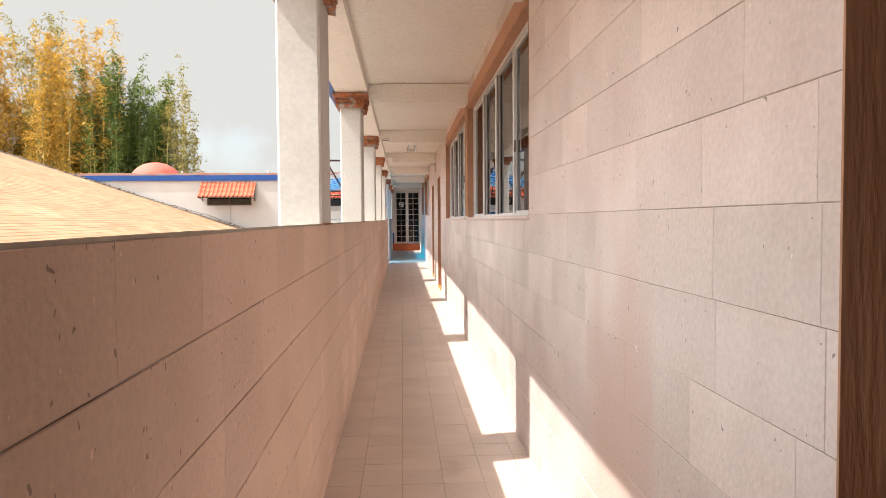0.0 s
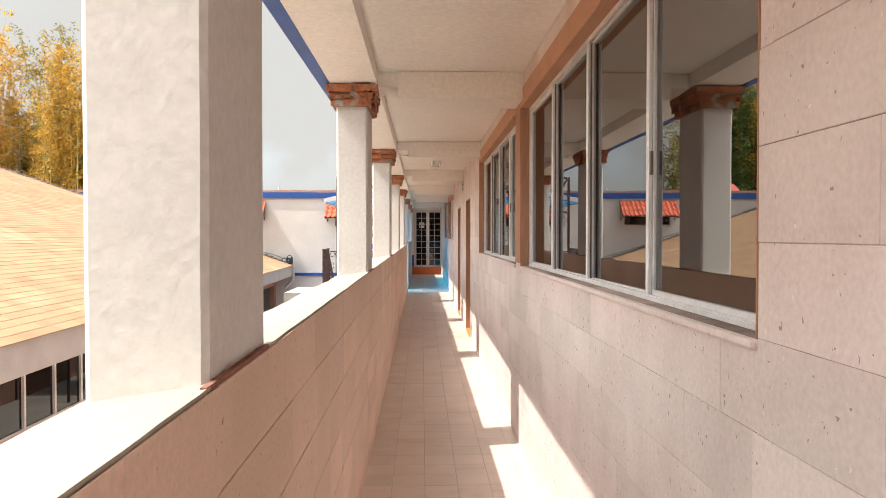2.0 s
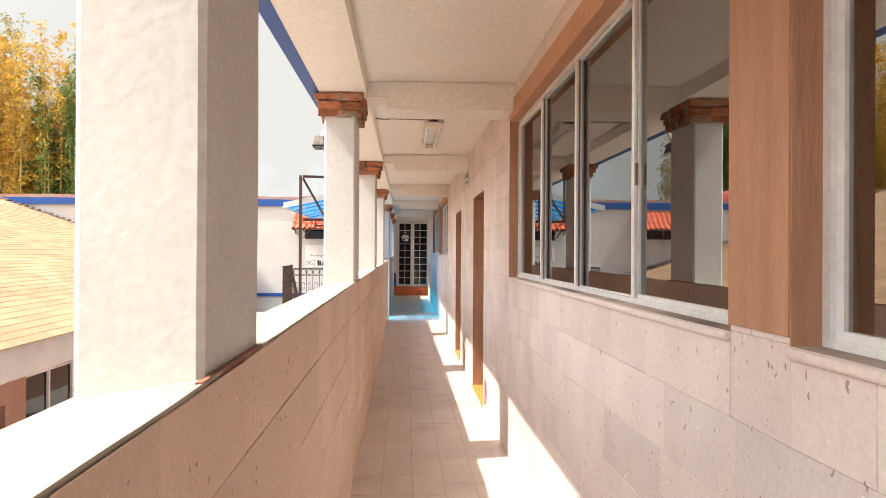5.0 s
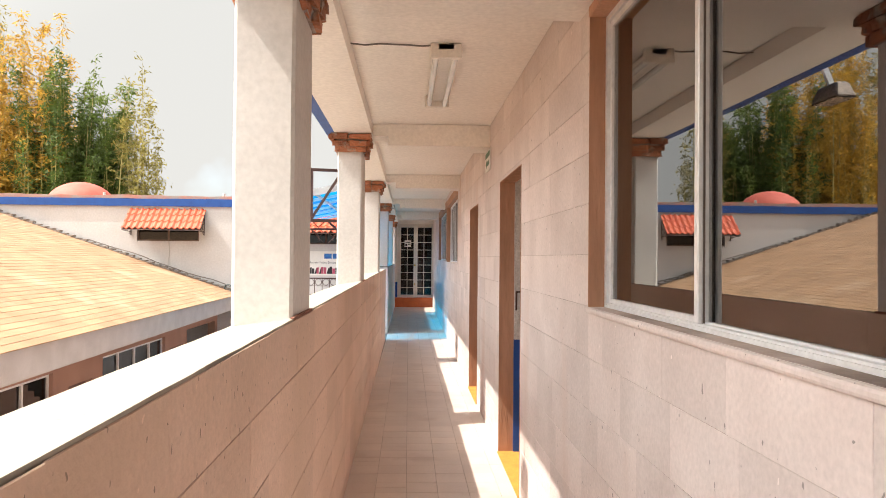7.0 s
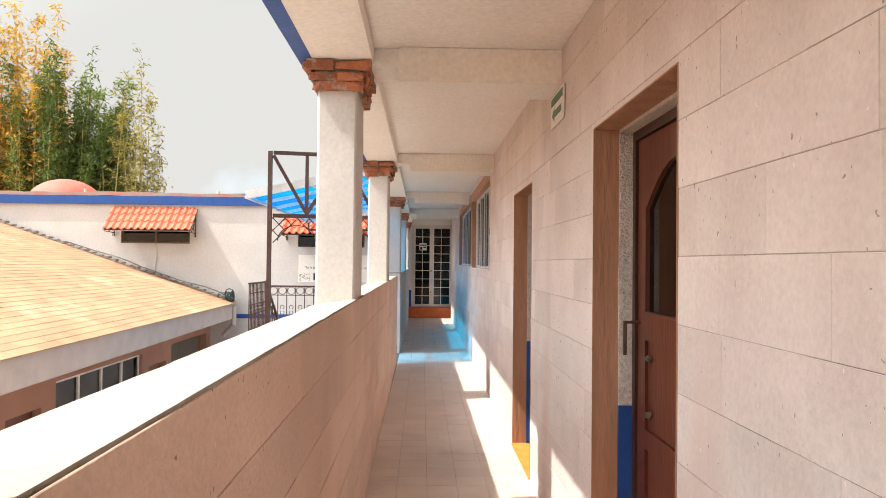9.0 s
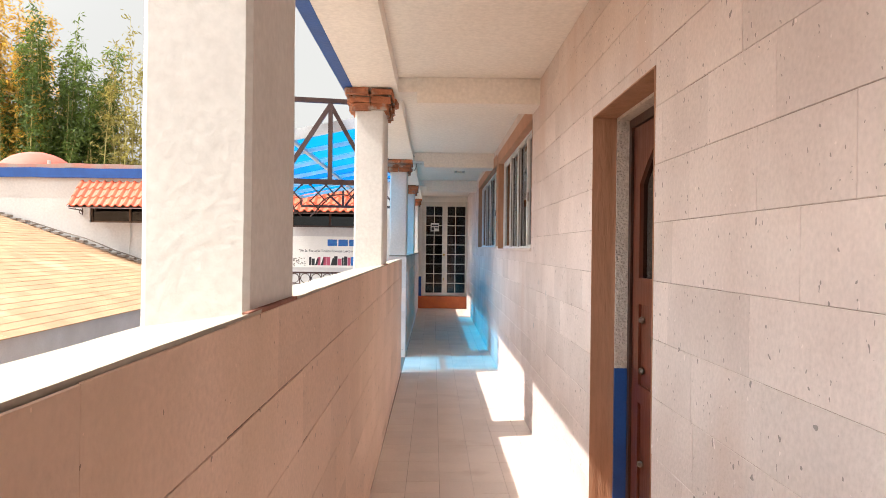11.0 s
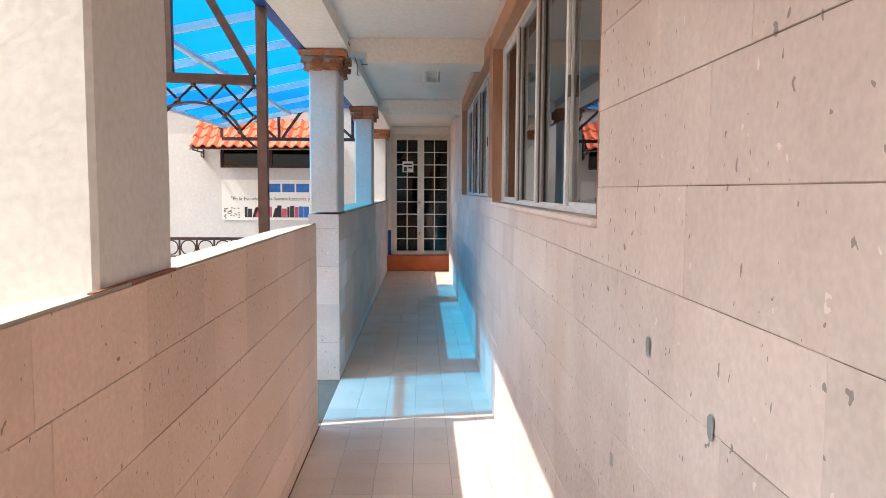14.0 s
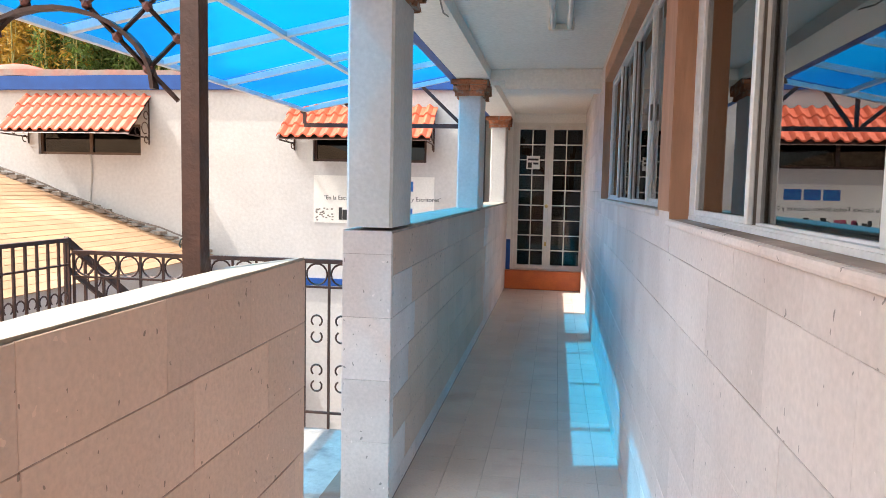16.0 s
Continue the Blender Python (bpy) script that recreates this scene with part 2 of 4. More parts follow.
def sheet_material():
    """Blue translucent roofing sheet: the sun comes through it coloured."""
    m = bpy.data.materials.new("blue_polycarbonate")
    m.use_nodes = True
    n, l = m.node_tree.nodes, m.node_tree.links
    b = n["Principled BSDF"]
    b.inputs["Base Color"].default_value, b.inputs["Roughness"].default_value = (0.02, 0.2, 0.6, 1), 0.3
    tr, tl, m1, m2 = (n.new("ShaderNode" + k) for k in ("BsdfTransparent", "BsdfTranslucent", "MixShader", "MixShader"))
    noi = n.new("ShaderNodeTexNoise")
    geo = n.new("ShaderNodeNewGeometry")
    noi.inputs["Scale"].default_value = 1.6
    l.new(geo.outputs["Position"], noi.inputs["Vector"])
    rp = n.new("ShaderNodeValToRGB")
    rp.color_ramp.elements[0].color, rp.color_ramp.elements[1].color = (0.008, 0.20, 0.72, 1), (0.016, 0.29, 0.84, 1)
    l.new(noi.outputs["Fac"], rp.inputs["Fac"])
    l.new(rp.outputs[0], tl.inputs["Color"])
    tr.inputs["Color"].default_value = (0.003, 0.46, 0.92, 1)
    m1.inputs[0].default_value, m2.inputs[0].default_value = 0.3, 0.05
    l.new(tr.outputs[0], m1.inputs[1])
    l.new(tl.outputs[0], m1.inputs[2])
    l.new(m1.outputs[0], m2.inputs[1])
    l.new(b.outputs[0], m2.inputs[2])
    l.new(m2.outputs[0], n["Material Output"].inputs["Surface"])
    return m


SHEET = sheet_material()

# ---- building blocks ----
SKEW, PARAPET_SKEW, PARAPET_RISE = 0.0022, -0.0024, 0.0012
BASE = {}


def lean(x, y):
    """The long wall runs a little off the corridor's line."""
    return x + SKEW * (y - 12) if 0.9 < x < 8 else x


def stray(bm):
    """The near parapet closes in on the wall a little towards its start."""
    for v in bm.verts:
        v.co.x += PARAPET_SKEW * (v.co.y - 12)
        v.co.z += PARAPET_RISE * (v.co.y - 10) * max(0.0, v.co.z) / 1.27
    return bm


def box(bm, x0, x1, y0, y1, z0, z1):
    vs = [bm.verts.new((x, y, z)) for x in (x0, x1) for y in (y0, y1) for z in (z0, z1)]
    for f in ((0, 1, 3, 2), (4, 6, 7, 5), (0, 4, 5, 1), (2, 3, 7, 6), (0, 2, 6, 4), (1, 5, 7, 3)):
        bm.faces.new([vs[i] for i in f])
    return bm


def boxes(*rows):
    bm = bmesh.new()
    for r in rows:
        box(bm, *r)
    return bm


def rod(bm, p, q, r, n=6, r2=None):
    """A round bar from p to q."""
    p, q = Vector(p), Vector(q)
    a = (q - p).normalized()
    s = a.cross(Vector((0, 0, 1)) if abs(a.z) < 0.9 else Vector((1, 0, 0))).normalized()
    u = a.cross(s)
    rings = []
    for c, rad in ((p, r), (q, r if r2 is None else r2)):
        rings.append([bm.verts.new(c + rad * (math.cos(6.2832 * i / n) * s + math.sin(6.2832 * i / n) * u)) for i in range(n)])
    for i in range(n):
        bm.faces.new((rings[0][i], rings[0][(i + 1) % n], rings[1][(i + 1) % n], rings[1][i]))
    bm.faces.new(rings[0][::-1])
    bm.faces.new(rings[1])
    return bm


def bar(bm, p, q, w, d, side=(0, 1, 0)):
    """A square bar from p to q, d thick towards side."""
    p, q, s = Vector(p), Vector(q), Vector(side).normalized()
    u = (q - p).normalized().cross(s).normalized()
    ends = [[bm.verts.new(c + i * w / 2 * u + j * d / 2 * s) for i, j in ((-1, -1), (1, -1), (1, 1), (-1, 1))] for c in (p, q)]
    for i in range(4):
        bm.faces.new((ends[0][i], ends[0][(i + 1) % 4], ends[1][(i + 1) % 4], ends[1][i]))
    bm.faces.new(ends[0][::-1])
    bm.faces.new(ends[1])
    return bm


def ring(bm, c, r, t, axis="y", a0=0.0, a1=360.0, n=18):
    """A hoop, or a piece of one, of round bar."""
    pts = []
    for i in range(n + 1):
        a = radians(a0 + (a1 - a0) * i / n)
        u, v = r * math.cos(a), r * math.sin(a)
        pts.append(Vector(c) + (Vector((u, 0, v)) if axis == "y" else Vector((0, u, v))))
    for p, q in zip(pts, pts[1:]):
        rod(bm, p, q, t, 4)
    return bm


def ball(bm, c, r):
    bmesh.ops.create_icosphere(bm, subdivisions=1, radius=r, matrix=Matrix.Translation(c))
    return bm


def soften(bm, w, seg=1):
    bmesh.ops.bevel(bm, geom=bm.edges[:], offset=w, segments=seg, affect="EDGES", profile=0.5)
    return bm


def rumple(bm, cut, amount, freq, seed=0.0):
    """Cuts long faces up and pushes the points a little, as hand-laid plaster is."""
    bmesh.ops.subdivide_edges(bm, edges=[e for e in bm.edges if e.calc_length() > cut * 1.5], cuts=int(cut > 0) * 5, use_grid_fill=True)
    for v in bm.verts:
        v.co += amount * noise.noise_vector(v.co * freq + Vector((seed, 0, 0)))
    return bm


def link(name, bm, mat, base):
    for v in bm.verts:
        v.co.x = lean(v.co.x, v.co.y)
    bm.normal_update()
    bmesh.ops.recalc_face_normals(bm, faces=bm.faces[:])
    bmesh.ops.translate(bm, verts=bm.verts[:], vec=-Vector(base))
    me = bpy.data.meshes.new(name)
    bm.to_mesh(me)
    bm.free()
    me.materials.append(mat)
    return new(name, me)


def solo(name, bm, mat, label="", category="", group="", kind="", base=None):
    """A thing, or a piece of the setting, that is one mesh."""
    if base is None:
        cs = [v.co for v in bm.verts]
        base = (0.5 * (min(c.x for c in cs) + max(c.x for c in cs)), 0.5 * (min(c.y for c in cs) + max(c.y for c in cs)), min(c.z for c in cs))
    ob = link(name, bm, mat, base)
    ob.location = base
    BASE[ob] = Vector(base)
    return tagged(ob, label, category, group, kind)


def thing(name, base, label, category="", group="", kind=""):
    ob = new(name)
    base = (lean(base[0], base[1]), base[1], base[2])
    ob.location, BASE[ob] = base, Vector(base)
    ob.empty_display_size = 0.1
    return tagged(ob, label, category, group, kind)


def part(name, bm, mat, parent, label=""):
    ob = link(name, bm, mat, BASE[parent])
    ob.parent = parent
    BASE[ob] = BASE[parent]
    return tagged(ob, label)


def smooth(ob):
    for p in ob.data.polygons:
        p.use_smooth = True
    return ob


def lettering(text, size, m, mat, parent, label=""):
    """Flat letters as a mesh part, standing at the pose m."""
    cu = bpy.data.curves.new("writing", "FONT")
    cu.body, cu.size, cu.align_x, cu.extrude = text, size, "CENTER", 0.0006
    tmp = new("writing_source", cu)
    me = bpy.data.meshes.new_from_object(tmp.evaluated_get(bpy.context.evaluated_depsgraph_get()))
    bpy.data.objects.remove(tmp)
    me.transform(Matrix.Translation(-BASE[parent]) @ m)
    me.materials.clear()
    me.materials.append(mat)
    ob = new("writing", me)
    ob.parent = parent
    return tagged(ob, label)


def rumple_edge(bm):
    """A long slab whose edges are chipped here and there."""
    bmesh.ops.subdivide_edges(bm, edges=[e for e in bm.edges if e.calc_length() > 5], cuts=420)
    for v in bm.verts:
        k = noise.noise(Vector((v.co.x * 9, v.co.y * 3.1, v.co.z * 30)))
        v.co.x -= 0.012 * max(0.0, k - 0.25) * (1 if v.co.x > -0.2 else -1)
        v.co.z -= 0.008 * max(0.0, k - 0.3)
        v.co += 0.0015 * noise.noise_vector(v.co * 6)
        if v.co.x < -0.2 and v.co.z > 1.253:
            v.co.z -= 0.034
    return bm

# ---- the gallery: floor, walls, ceiling ----
WX, PX, POUT, TOPZ, CEIL = 1.005, -0.08, -0.30, 1.28, 2.665
PIERS = [0.20, 3.92, 7.64, 11.36, 15.08, 18.87]
FARPIERS = [22.97, 26.70, 30.2]
END = 30.55
WINDOWS = [(3.94, 7.58, 1.308, 2.44), (7.84, 11.38, 1.308, 2.44), (19.09, 22.05, 1.425, 2.45), (22.32, 26.0, 1.45, 2.47)]
DOORS = [(0.25, 1.22, 0.0, 2.08), (13.08, 14.13, 0.0, 2.085), (15.93, 16.90, 0.0, 2.055)]
HOLES = WINDOWS + DOORS


def cut_rects(rects, hole):
    a, b, c, d = hole
    out = []
    for y0, y1, z0, z1 in rects:
        if y1 <= a or y0 >= b or z1 <= c or z0 >= d:
            out.append((y0, y1, z0, z1))
            continue
        if y0 < a:
            out.append((y0, a, z0, z1))
        if y1 > b:
            out.append((b, y1, z0, z1))
        if z0 < c:
            out.append((max(y0, a), min(y1, b), z0, c))
        if z1 > d:
            out.append((max(y0, a), min(y1, b), d, z1))
    return out


def wall_with_holes(x0, x1, y0, y1, z0, z1, holes):
    ys = sorted({y0, y1} | {v for h in holes for v in h[:2] if y0 < v < y1})
    zs = sorted({z0, z1} | {v for h in holes for v in h[2:] if z0 < v < z1})
    bm = bmesh.new()
    for a, b in zip(ys, ys[1:]):
        for c, d in zip(zs, zs[1:]):
            if not any(h[0] < (a + b) / 2 < h[1] and h[2] < (c + d) / 2 < h[3] for h in holes):
                box(bm, x0, x1, a, b, c, d)
    bmesh.ops.remove_doubles(bm, verts=bm.verts[:], dist=0.0005)
    return bm


wall_east = solo("wall_east", wall_with_holes(WX + 0.004, WX + 0.19, -3.0, END, -0.05, CEIL + 0.05, HOLES), GROUT, "pink stone-clad classroom wall with windows and doors", "wall", kind="structure", base=(0, 0, 0))
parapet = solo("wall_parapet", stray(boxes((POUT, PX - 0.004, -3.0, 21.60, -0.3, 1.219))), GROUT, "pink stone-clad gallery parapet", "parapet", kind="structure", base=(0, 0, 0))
far_parapet = solo("wall_parapet_far", boxes((-0.335, -0.099, 22.75, END, -0.3, 1.31)), GROUT, "pink stone-clad parapet beyond the stair opening", "parapet", kind="structure", base=(0, 0, 0))
bm = boxes((POUT - 0.015, PX - 0.0048, -3.0, 21.605, 1.219, TOPZ))
stray(rumple_edge(bm))
solo("trim_coping", bm, COPING, "cream painted coping on the parapet", "coping", kind="structure", base=(0, 0, 0))
solo("trim_coping_far", soften(boxes((-0.36, -0.092, 23.21, END, 1.31, 1.325)), 0.005), COPING, "cream painted coping on the far parapet", "coping", kind="structure", base=(0, 0, 0))
floor = solo("floor", boxes((-0.45, 1.2, -3.0, 31.0, -0.3, -0.003)), FLOORJOINT, "pinkish square floor tiles along the gallery", "floor", kind="structure", base=(0, 0, 0))

# ceiling with its cross beams, edge beam and the slab's outer edge
cm = boxes((-0.40, 1.2, -3.0, 31.0, CEIL, CEIL + 0.2), (-0.40, -0.02, -3.0, 31.0, 2.565, CEIL - 0.002))
for y in PIERS + FARPIERS[:-1]:
    box(cm, 0.12, 1.1, y - 0.19, y + 0.19, 2.475, CEIL - 0.003)
    box(cm, -0.019, 0.119, y - 0.16, y + 0.16, 2.56, CEIL - 0.003)
solo("ceiling", cm, CEILING, "cream painted concrete ceiling with cross beams", "ceiling", kind="structure", base=(0, 0, 0))
solo("trim_fascia", boxes((-0.42, -0.401, -3.0, 31.0, 2.566, 2.95), (-0.401, -0.34, -3.0, 31.0, 2.561, 2.5649)), BLUE, "blue painted edge of the gallery roof", "fascia", kind="structure", base=(0, 0, 0))
solo("roof_slab", boxes((-0.42, 7.5, -3.2, 31.2, 2.951, 3.1)), CONCRETE, "flat concrete roof above the gallery", "roof", kind="structure", base=(0, 0, 0))

# closed rooms behind the wall
solo("wall_room", boxes((6.0, 6.2, -3.0, END, -0.1, 2.95), (1.2, 6.0, -3.2, -3.0, -0.1, 2.95), (1.2, 6.0, 11.5, 11.7, -0.1, 2.95), (1.2, 6.0, 17.5, 17.7, -0.1, 2.95), (1.2, 6.0, 22.1, 22.25, -0.1, 2.95), (1.2, 6.0, END - 0.2, END, -0.1, 2.95), (1.2, 6.2, -3.0, END, -0.3, -0.1), (1.2, 6.2, -3.0, END, 2.8, 2.95)), ROOM, "grey plaster classroom walls", "wall", kind="structure", base=(0, 0, 0))
# Added out of view to block sky light from the gallery's near end.
solo("wall_west", boxes((-0.30, -0.10, -3.0, -0.10, 1.282, 2.5649)), CEILING, "unseen plain wall added to cut light at the gallery's start", "wall", kind="structure", base=(0, 0, 0))
solo("wall_south", boxes((-0.5, 1.2, -3.3, -3.0, -0.3, 2.9)), CEILING, "plain wall closing the gallery", "wall", kind="structure", base=(0, 0, 0))


def pier(y, foot, top, x0, x1, stone):
    """A white plastered pier with a worn brick capital."""
    p = thing("pier", ((x0 + x1) / 2, y, foot), "white rough-plastered pier with a worn red brick capital", "pillar", "gallery piers")
    bm = boxes((x0, x1, y - 0.22, y + 0.22, foot, 2.42))
    bmesh.ops.bevel(bm, geom=[e for e in bm.edges if abs(e.verts[0].co.z - e.verts[1].co.z) > 0.5], offset=0.012, segments=1, affect="EDGES")
    bmesh.ops.subdivide_edges(bm, edges=[e for e in bm.edges if abs(e.verts[0].co.z - e.verts[1].co.z) > 0.5], cuts=22, use_grid_fill=True)
    for v in bm.verts:
        v.co += 0.0018 * noise.noise_vector(v.co * 4.0)
    sh = smooth(part("shaft", bm, STUCCO, p))
    sh.data.set_sharp_from_angle(angle=radians(28))
    cap = part("capital", boxes((x0 - 0.015, x1 + 0.015, y - 0.235, y + 0.235, 2.41, 2.565)), MORTAR, p, "worn brick capital")
    rnd = random.Random(int(y * 10))
    for k, (z, out) in enumerate(((2.405, 0.03), (2.455, 0.045), (2.51, 0.065))):
        ax, bx, ay, by = x0 - out, x1 + out, y - 0.22 - out, y + 0.22 + out
        rows = []
        for fixed in (ay, by):
            n = 2
            w = (bx - ax) / n
            rows += [(ax + i * w, ax + (i + 1) * w, fixed - 0.03 * (fixed > y) - 0.0, fixed + 0.03 * (fixed < y)) for i in range(n)]
        for fixed in (ax, bx):
            n = 3
            w = (by - ay - 0.06) / n
            rows += [(fixed - 0.03 * (fixed > x0 + 0.1), fixed + 0.03 * (fixed < x0 + 0.1), ay + 0.03 + i * w, ay + 0.03 + (i + 1) * w) for i in range(n)]
        for a, b, c, d in rows:
            j = [rnd.uniform(-0.013, 0.013) for _ in range(6)]
            bm = boxes((a + 0.003 + j[0], b - 0.003 + j[1], c + 0.002 + j[2], d - 0.002 + j[3], z + 0.002, z + 0.047 + 0.3 * j[4]))
            for v in bm.verts:
                v.co += Vector([rnd.uniform(-0.008, 0.008) for _ in range(3)])
            part("brick", bm, BRICK, cap)
    return p


for y in PIERS:
    off = PARAPET_SKEW * (y - 12)
    p = pier(y, 1.225, 2.42, -0.31 + off, -0.097 + off, False)
    top = TOPZ + PARAPET_RISE * (y - 10)
    part("foot_strip", boxes((-0.096 + off, PX - 0.0045 + off, y - 0.27, y + 0.21, top - 0.012, top + 0.002)), FOOTSTRIP, p, "dark red-brown strip at the pier's foot")
for y in FARPIERS:
    pier(y, 1.325, 2.42, -0.32, -0.102, True)


# ---- windows and doors ----
def window(y0, y1, z0, z1, i):
    w = tagged(new("window_%d" % i), "wide aluminium sliding window with reflecting panes", "window", kind="structure")
    fx = WX + 0.062
    w.location = (lean(fx, y0), y0, z0)
    BASE[w] = Vector(w.location)
    lo, hi, f = z0 + 0.018, z1 - 0.03, 0.03
    part("window_frame", boxes((fx, fx + 0.06, y0, y1, z0, lo), (fx, fx + 0.06, y0, y1, hi, z1), (fx, fx + 0.06, y0, y0 + f, lo, hi), (fx, fx + 0.06, y1 - f, y1, lo, hi)), ALU, w, "pale aluminium frame")
    part("track", boxes((fx - 0.006, fx - 0.0005, y0 + f, y1 - f, z0 + 0.001, z0 + 0.012)), ALU, w, "narrow aluminium sliding track")
    n = 4
    cw = (y1 - y0 - 2 * f) / n
    for k in range(n):
        a, b = y0 + f + k * cw, y0 + f + (k + 1) * cw
        slide = k in (0, n - 1)
        gx = fx + (0.012 if slide else 0.020)
        e = 0.024 if slide else 0.005
        eb = 0.016 if slide else 0.005
        part("sash", boxes((gx, gx + 0.022, a, a + e, lo, hi), (gx, gx + 0.022, b - e, b, lo, hi), (gx, gx + 0.022, a + e, b - e, lo, lo + eb), (gx, gx + 0.022, a + e, b - e, hi - e, hi)), ALU, w)
        part("pane", boxes((gx + 0.009, gx + 0.013, a + e, b - e, lo + eb, hi - e)), GLASS, w)
        if k:
            part("mullion", soften(boxes((fx - 0.004, fx + 0.0115, a - 0.013, a + 0.013, lo, hi)), 0.003), ALU, w)
            part("gasket", boxes((fx + 0.0118, fx + 0.03, a - 0.004, a + 0.004, lo, hi)), WIRE, w, "dark rubber gasket")
        if slide:
            side = b - e / 2 if k == 0 else a + e / 2
            part("latch", soften(boxes((gx - 0.012, gx - 0.0005, side - 0.008, side + 0.008, z0 + 0.42, z0 + 0.50)), 0.002), WIRE, w, "small dark sliding latch")
    part("window_sill", soften(boxes((WX - 0.014, fx + 0.02, y0 - 0.0, y1, z0 - 0.024, z0 - 0.001)), 0.008, 2), STONE, w, "rounded stone sill")
    # painted reveals
    part("reveal", boxes((WX - 0.001, fx + 0.08, y0 - 0.0, y0 + 0.004, z0, z1), (WX - 0.001, fx + 0.08, y1 - 0.004, y1, z0, z1)), JAMB, w, "brown painted jamb")
    part("lintel", boxes((WX - 0.002, fx + 0.08, y0, y1, z1 - 0.006, z1 - 0.0005), (WX - 0.004, WX - 0.0005, y0, y1, z1, z1 + 0.12)), SOFFIT, w, "brown painted lintel")


for i, (a, b, c, d) in enumerate(WINDOWS):
    window(a, b, c, d, i + 1)
solo("trim_window_pier", boxes((WX - 0.004, WX - 0.0005, 7.58, 7.84, 1.325, 2.56)), JAMB, "brown plastered strip between windows", "trim", kind="structure", base=(0, 0, 0))
solo("trim_window_pier_far", boxes((WX - 0.004, WX - 0.0005, 22.05, 22.32, 1.45, 2.56)), JAMB, "brown plastered strip between windows", "trim", kind="structure", base=(0, 0, 0))


def arch_plate(bm, x0, x1, y0, y1, z0, zs, rise, zt):
    """A board above an arched opening: fills from the arch up to zt."""
    n = 10
    lo = [(y0 + (y1 - y0) * i / n, zs + rise * math.sin(math.pi * i / n)) for i in range(n + 1)]
    for (ya, za), (yb, zb) in zip(lo, lo[1:]):
        v = [bm.verts.new(p) for p in ((x0, ya, za), (x0, yb, zb), (x0, yb, zt), (x0, ya, zt), (x1, ya, za), (x1, yb, zb), (x1, yb, zt), (x1, ya, zt))]
        for f in ((0, 1, 2, 3), (7, 6, 5, 4), (0, 4, 5, 1), (3, 2, 6, 7)):
            bm.faces.new([v[k] for k in f])
    return bm


def door(y0, y1, zt, i, label, blue, pull=True):
    d = tagged(new("door_%d" % i), label, "door", kind="structure")
    d.location = (lean(WX, y0), y0, 0)
    BASE[d] = Vector(d.location)
    x1 = WX + 0.19
    part("jamb", boxes((WX - 0.002, WX + 0.112, y1 - 0.006, y1 + 0.0, 0, zt), (WX - 0.002, WX + 0.112, y0, y0 + 0.006, 0, zt), (WX - 0.002, WX + 0.112, y0, y1, zt - 0.006, zt)), JAMB, d, "brown combed plaster jamb")
    bm = boxes((WX + 0.112, x1 - 0.02, y1 - 0.02, y1, blue, zt), (WX + 0.112, x1 - 0.02, y0, y0 + 0.02, blue, zt), (WX + 0.112, x1 - 0.02, y0, y1, zt - 0.02, zt))
    part("plaster_reveal", bm, ROUGHCAST, d, "rough white plaster reveal")
    part("painted_dado", boxes((WX + 0.111, x1 - 0.02, y1 - 0.022, y1, 0, blue), (WX + 0.111, x1 - 0.02, y0, y0 + 0.022, 0, blue)), BLUE, d, "blue painted foot of the reveal")
    part("threshold", boxes((WX - 0.01, x1 + 0.1, y0, y1, 0, 0.012)), YELLOW, d, "ochre painted threshold")
    fx = x1 - 0.02
    part("door_frame", boxes((fx, fx + 0.06, y0, y0 + 0.06, 0.012, zt), (fx, fx + 0.06, y1 - 0.06, y1, 0.012, zt), (fx, fx + 0.06, y0 + 0.06, y1 - 0.06, zt - 0.06, zt)), WOODDARK, d, "dark wooden door frame")
    a, b, lx = y0 + 0.065, y1 - 0.065, fx + 0.012
    leaf = boxes((lx, lx + 0.04, a, a + 0.1, 0.02, zt - 0.065), (lx, lx + 0.04, b - 0.1, b, 0.02, zt - 0.065), (lx, lx + 0.04, a + 0.1, b - 0.1, 0.02, 0.16), (lx, lx + 0.04, a + 0.1, b - 0.1, 0.72, 0.80), (lx, lx + 0.04, a + 0.1, b - 0.1, 1.17, 1.29))
    arch_plate(leaf, lx, lx + 0.04, a + 0.1, b - 0.1, 1.29, 1.72, 0.17, zt - 0.065)
    leaf = part("leaf", leaf, WOOD, d, "brown varnished wooden leaf")
    part("panel", soften(boxes((lx + 0.012, lx + 0.03, a + 0.1, b - 0.1, 0.16, 0.72)), 0.004), WOOD, leaf)
    part("panel", soften(boxes((lx + 0.012, lx + 0.03, a + 0.1, b - 0.1, 0.80, 1.17)), 0.004), WOOD, leaf)
    part("pane", boxes((lx + 0.018, lx + 0.024, a + 0.1, b - 0.1, 1.29, 1.9)), DARKGLASS, leaf, "dark arched pane")
    for z in (0.45, 0.87, 1.1):
        part("stud", ball(bmesh.new(), (lx + 0.002, b - 0.15, z), 0.018), BRONZE, leaf)
    if pull:
        bm = bmesh.new()
        rod(bm, (lx, b - 0.03, 1.24), (lx - 0.07, b - 0.03, 1.24), 0.007)
        rod(bm, (lx - 0.065, b - 0.03, 1.245), (lx - 0.065, b - 0.03, 1.10), 0.008)
        part("door_handle", bm, IRON, leaf, "black iron pull handle")
    return d


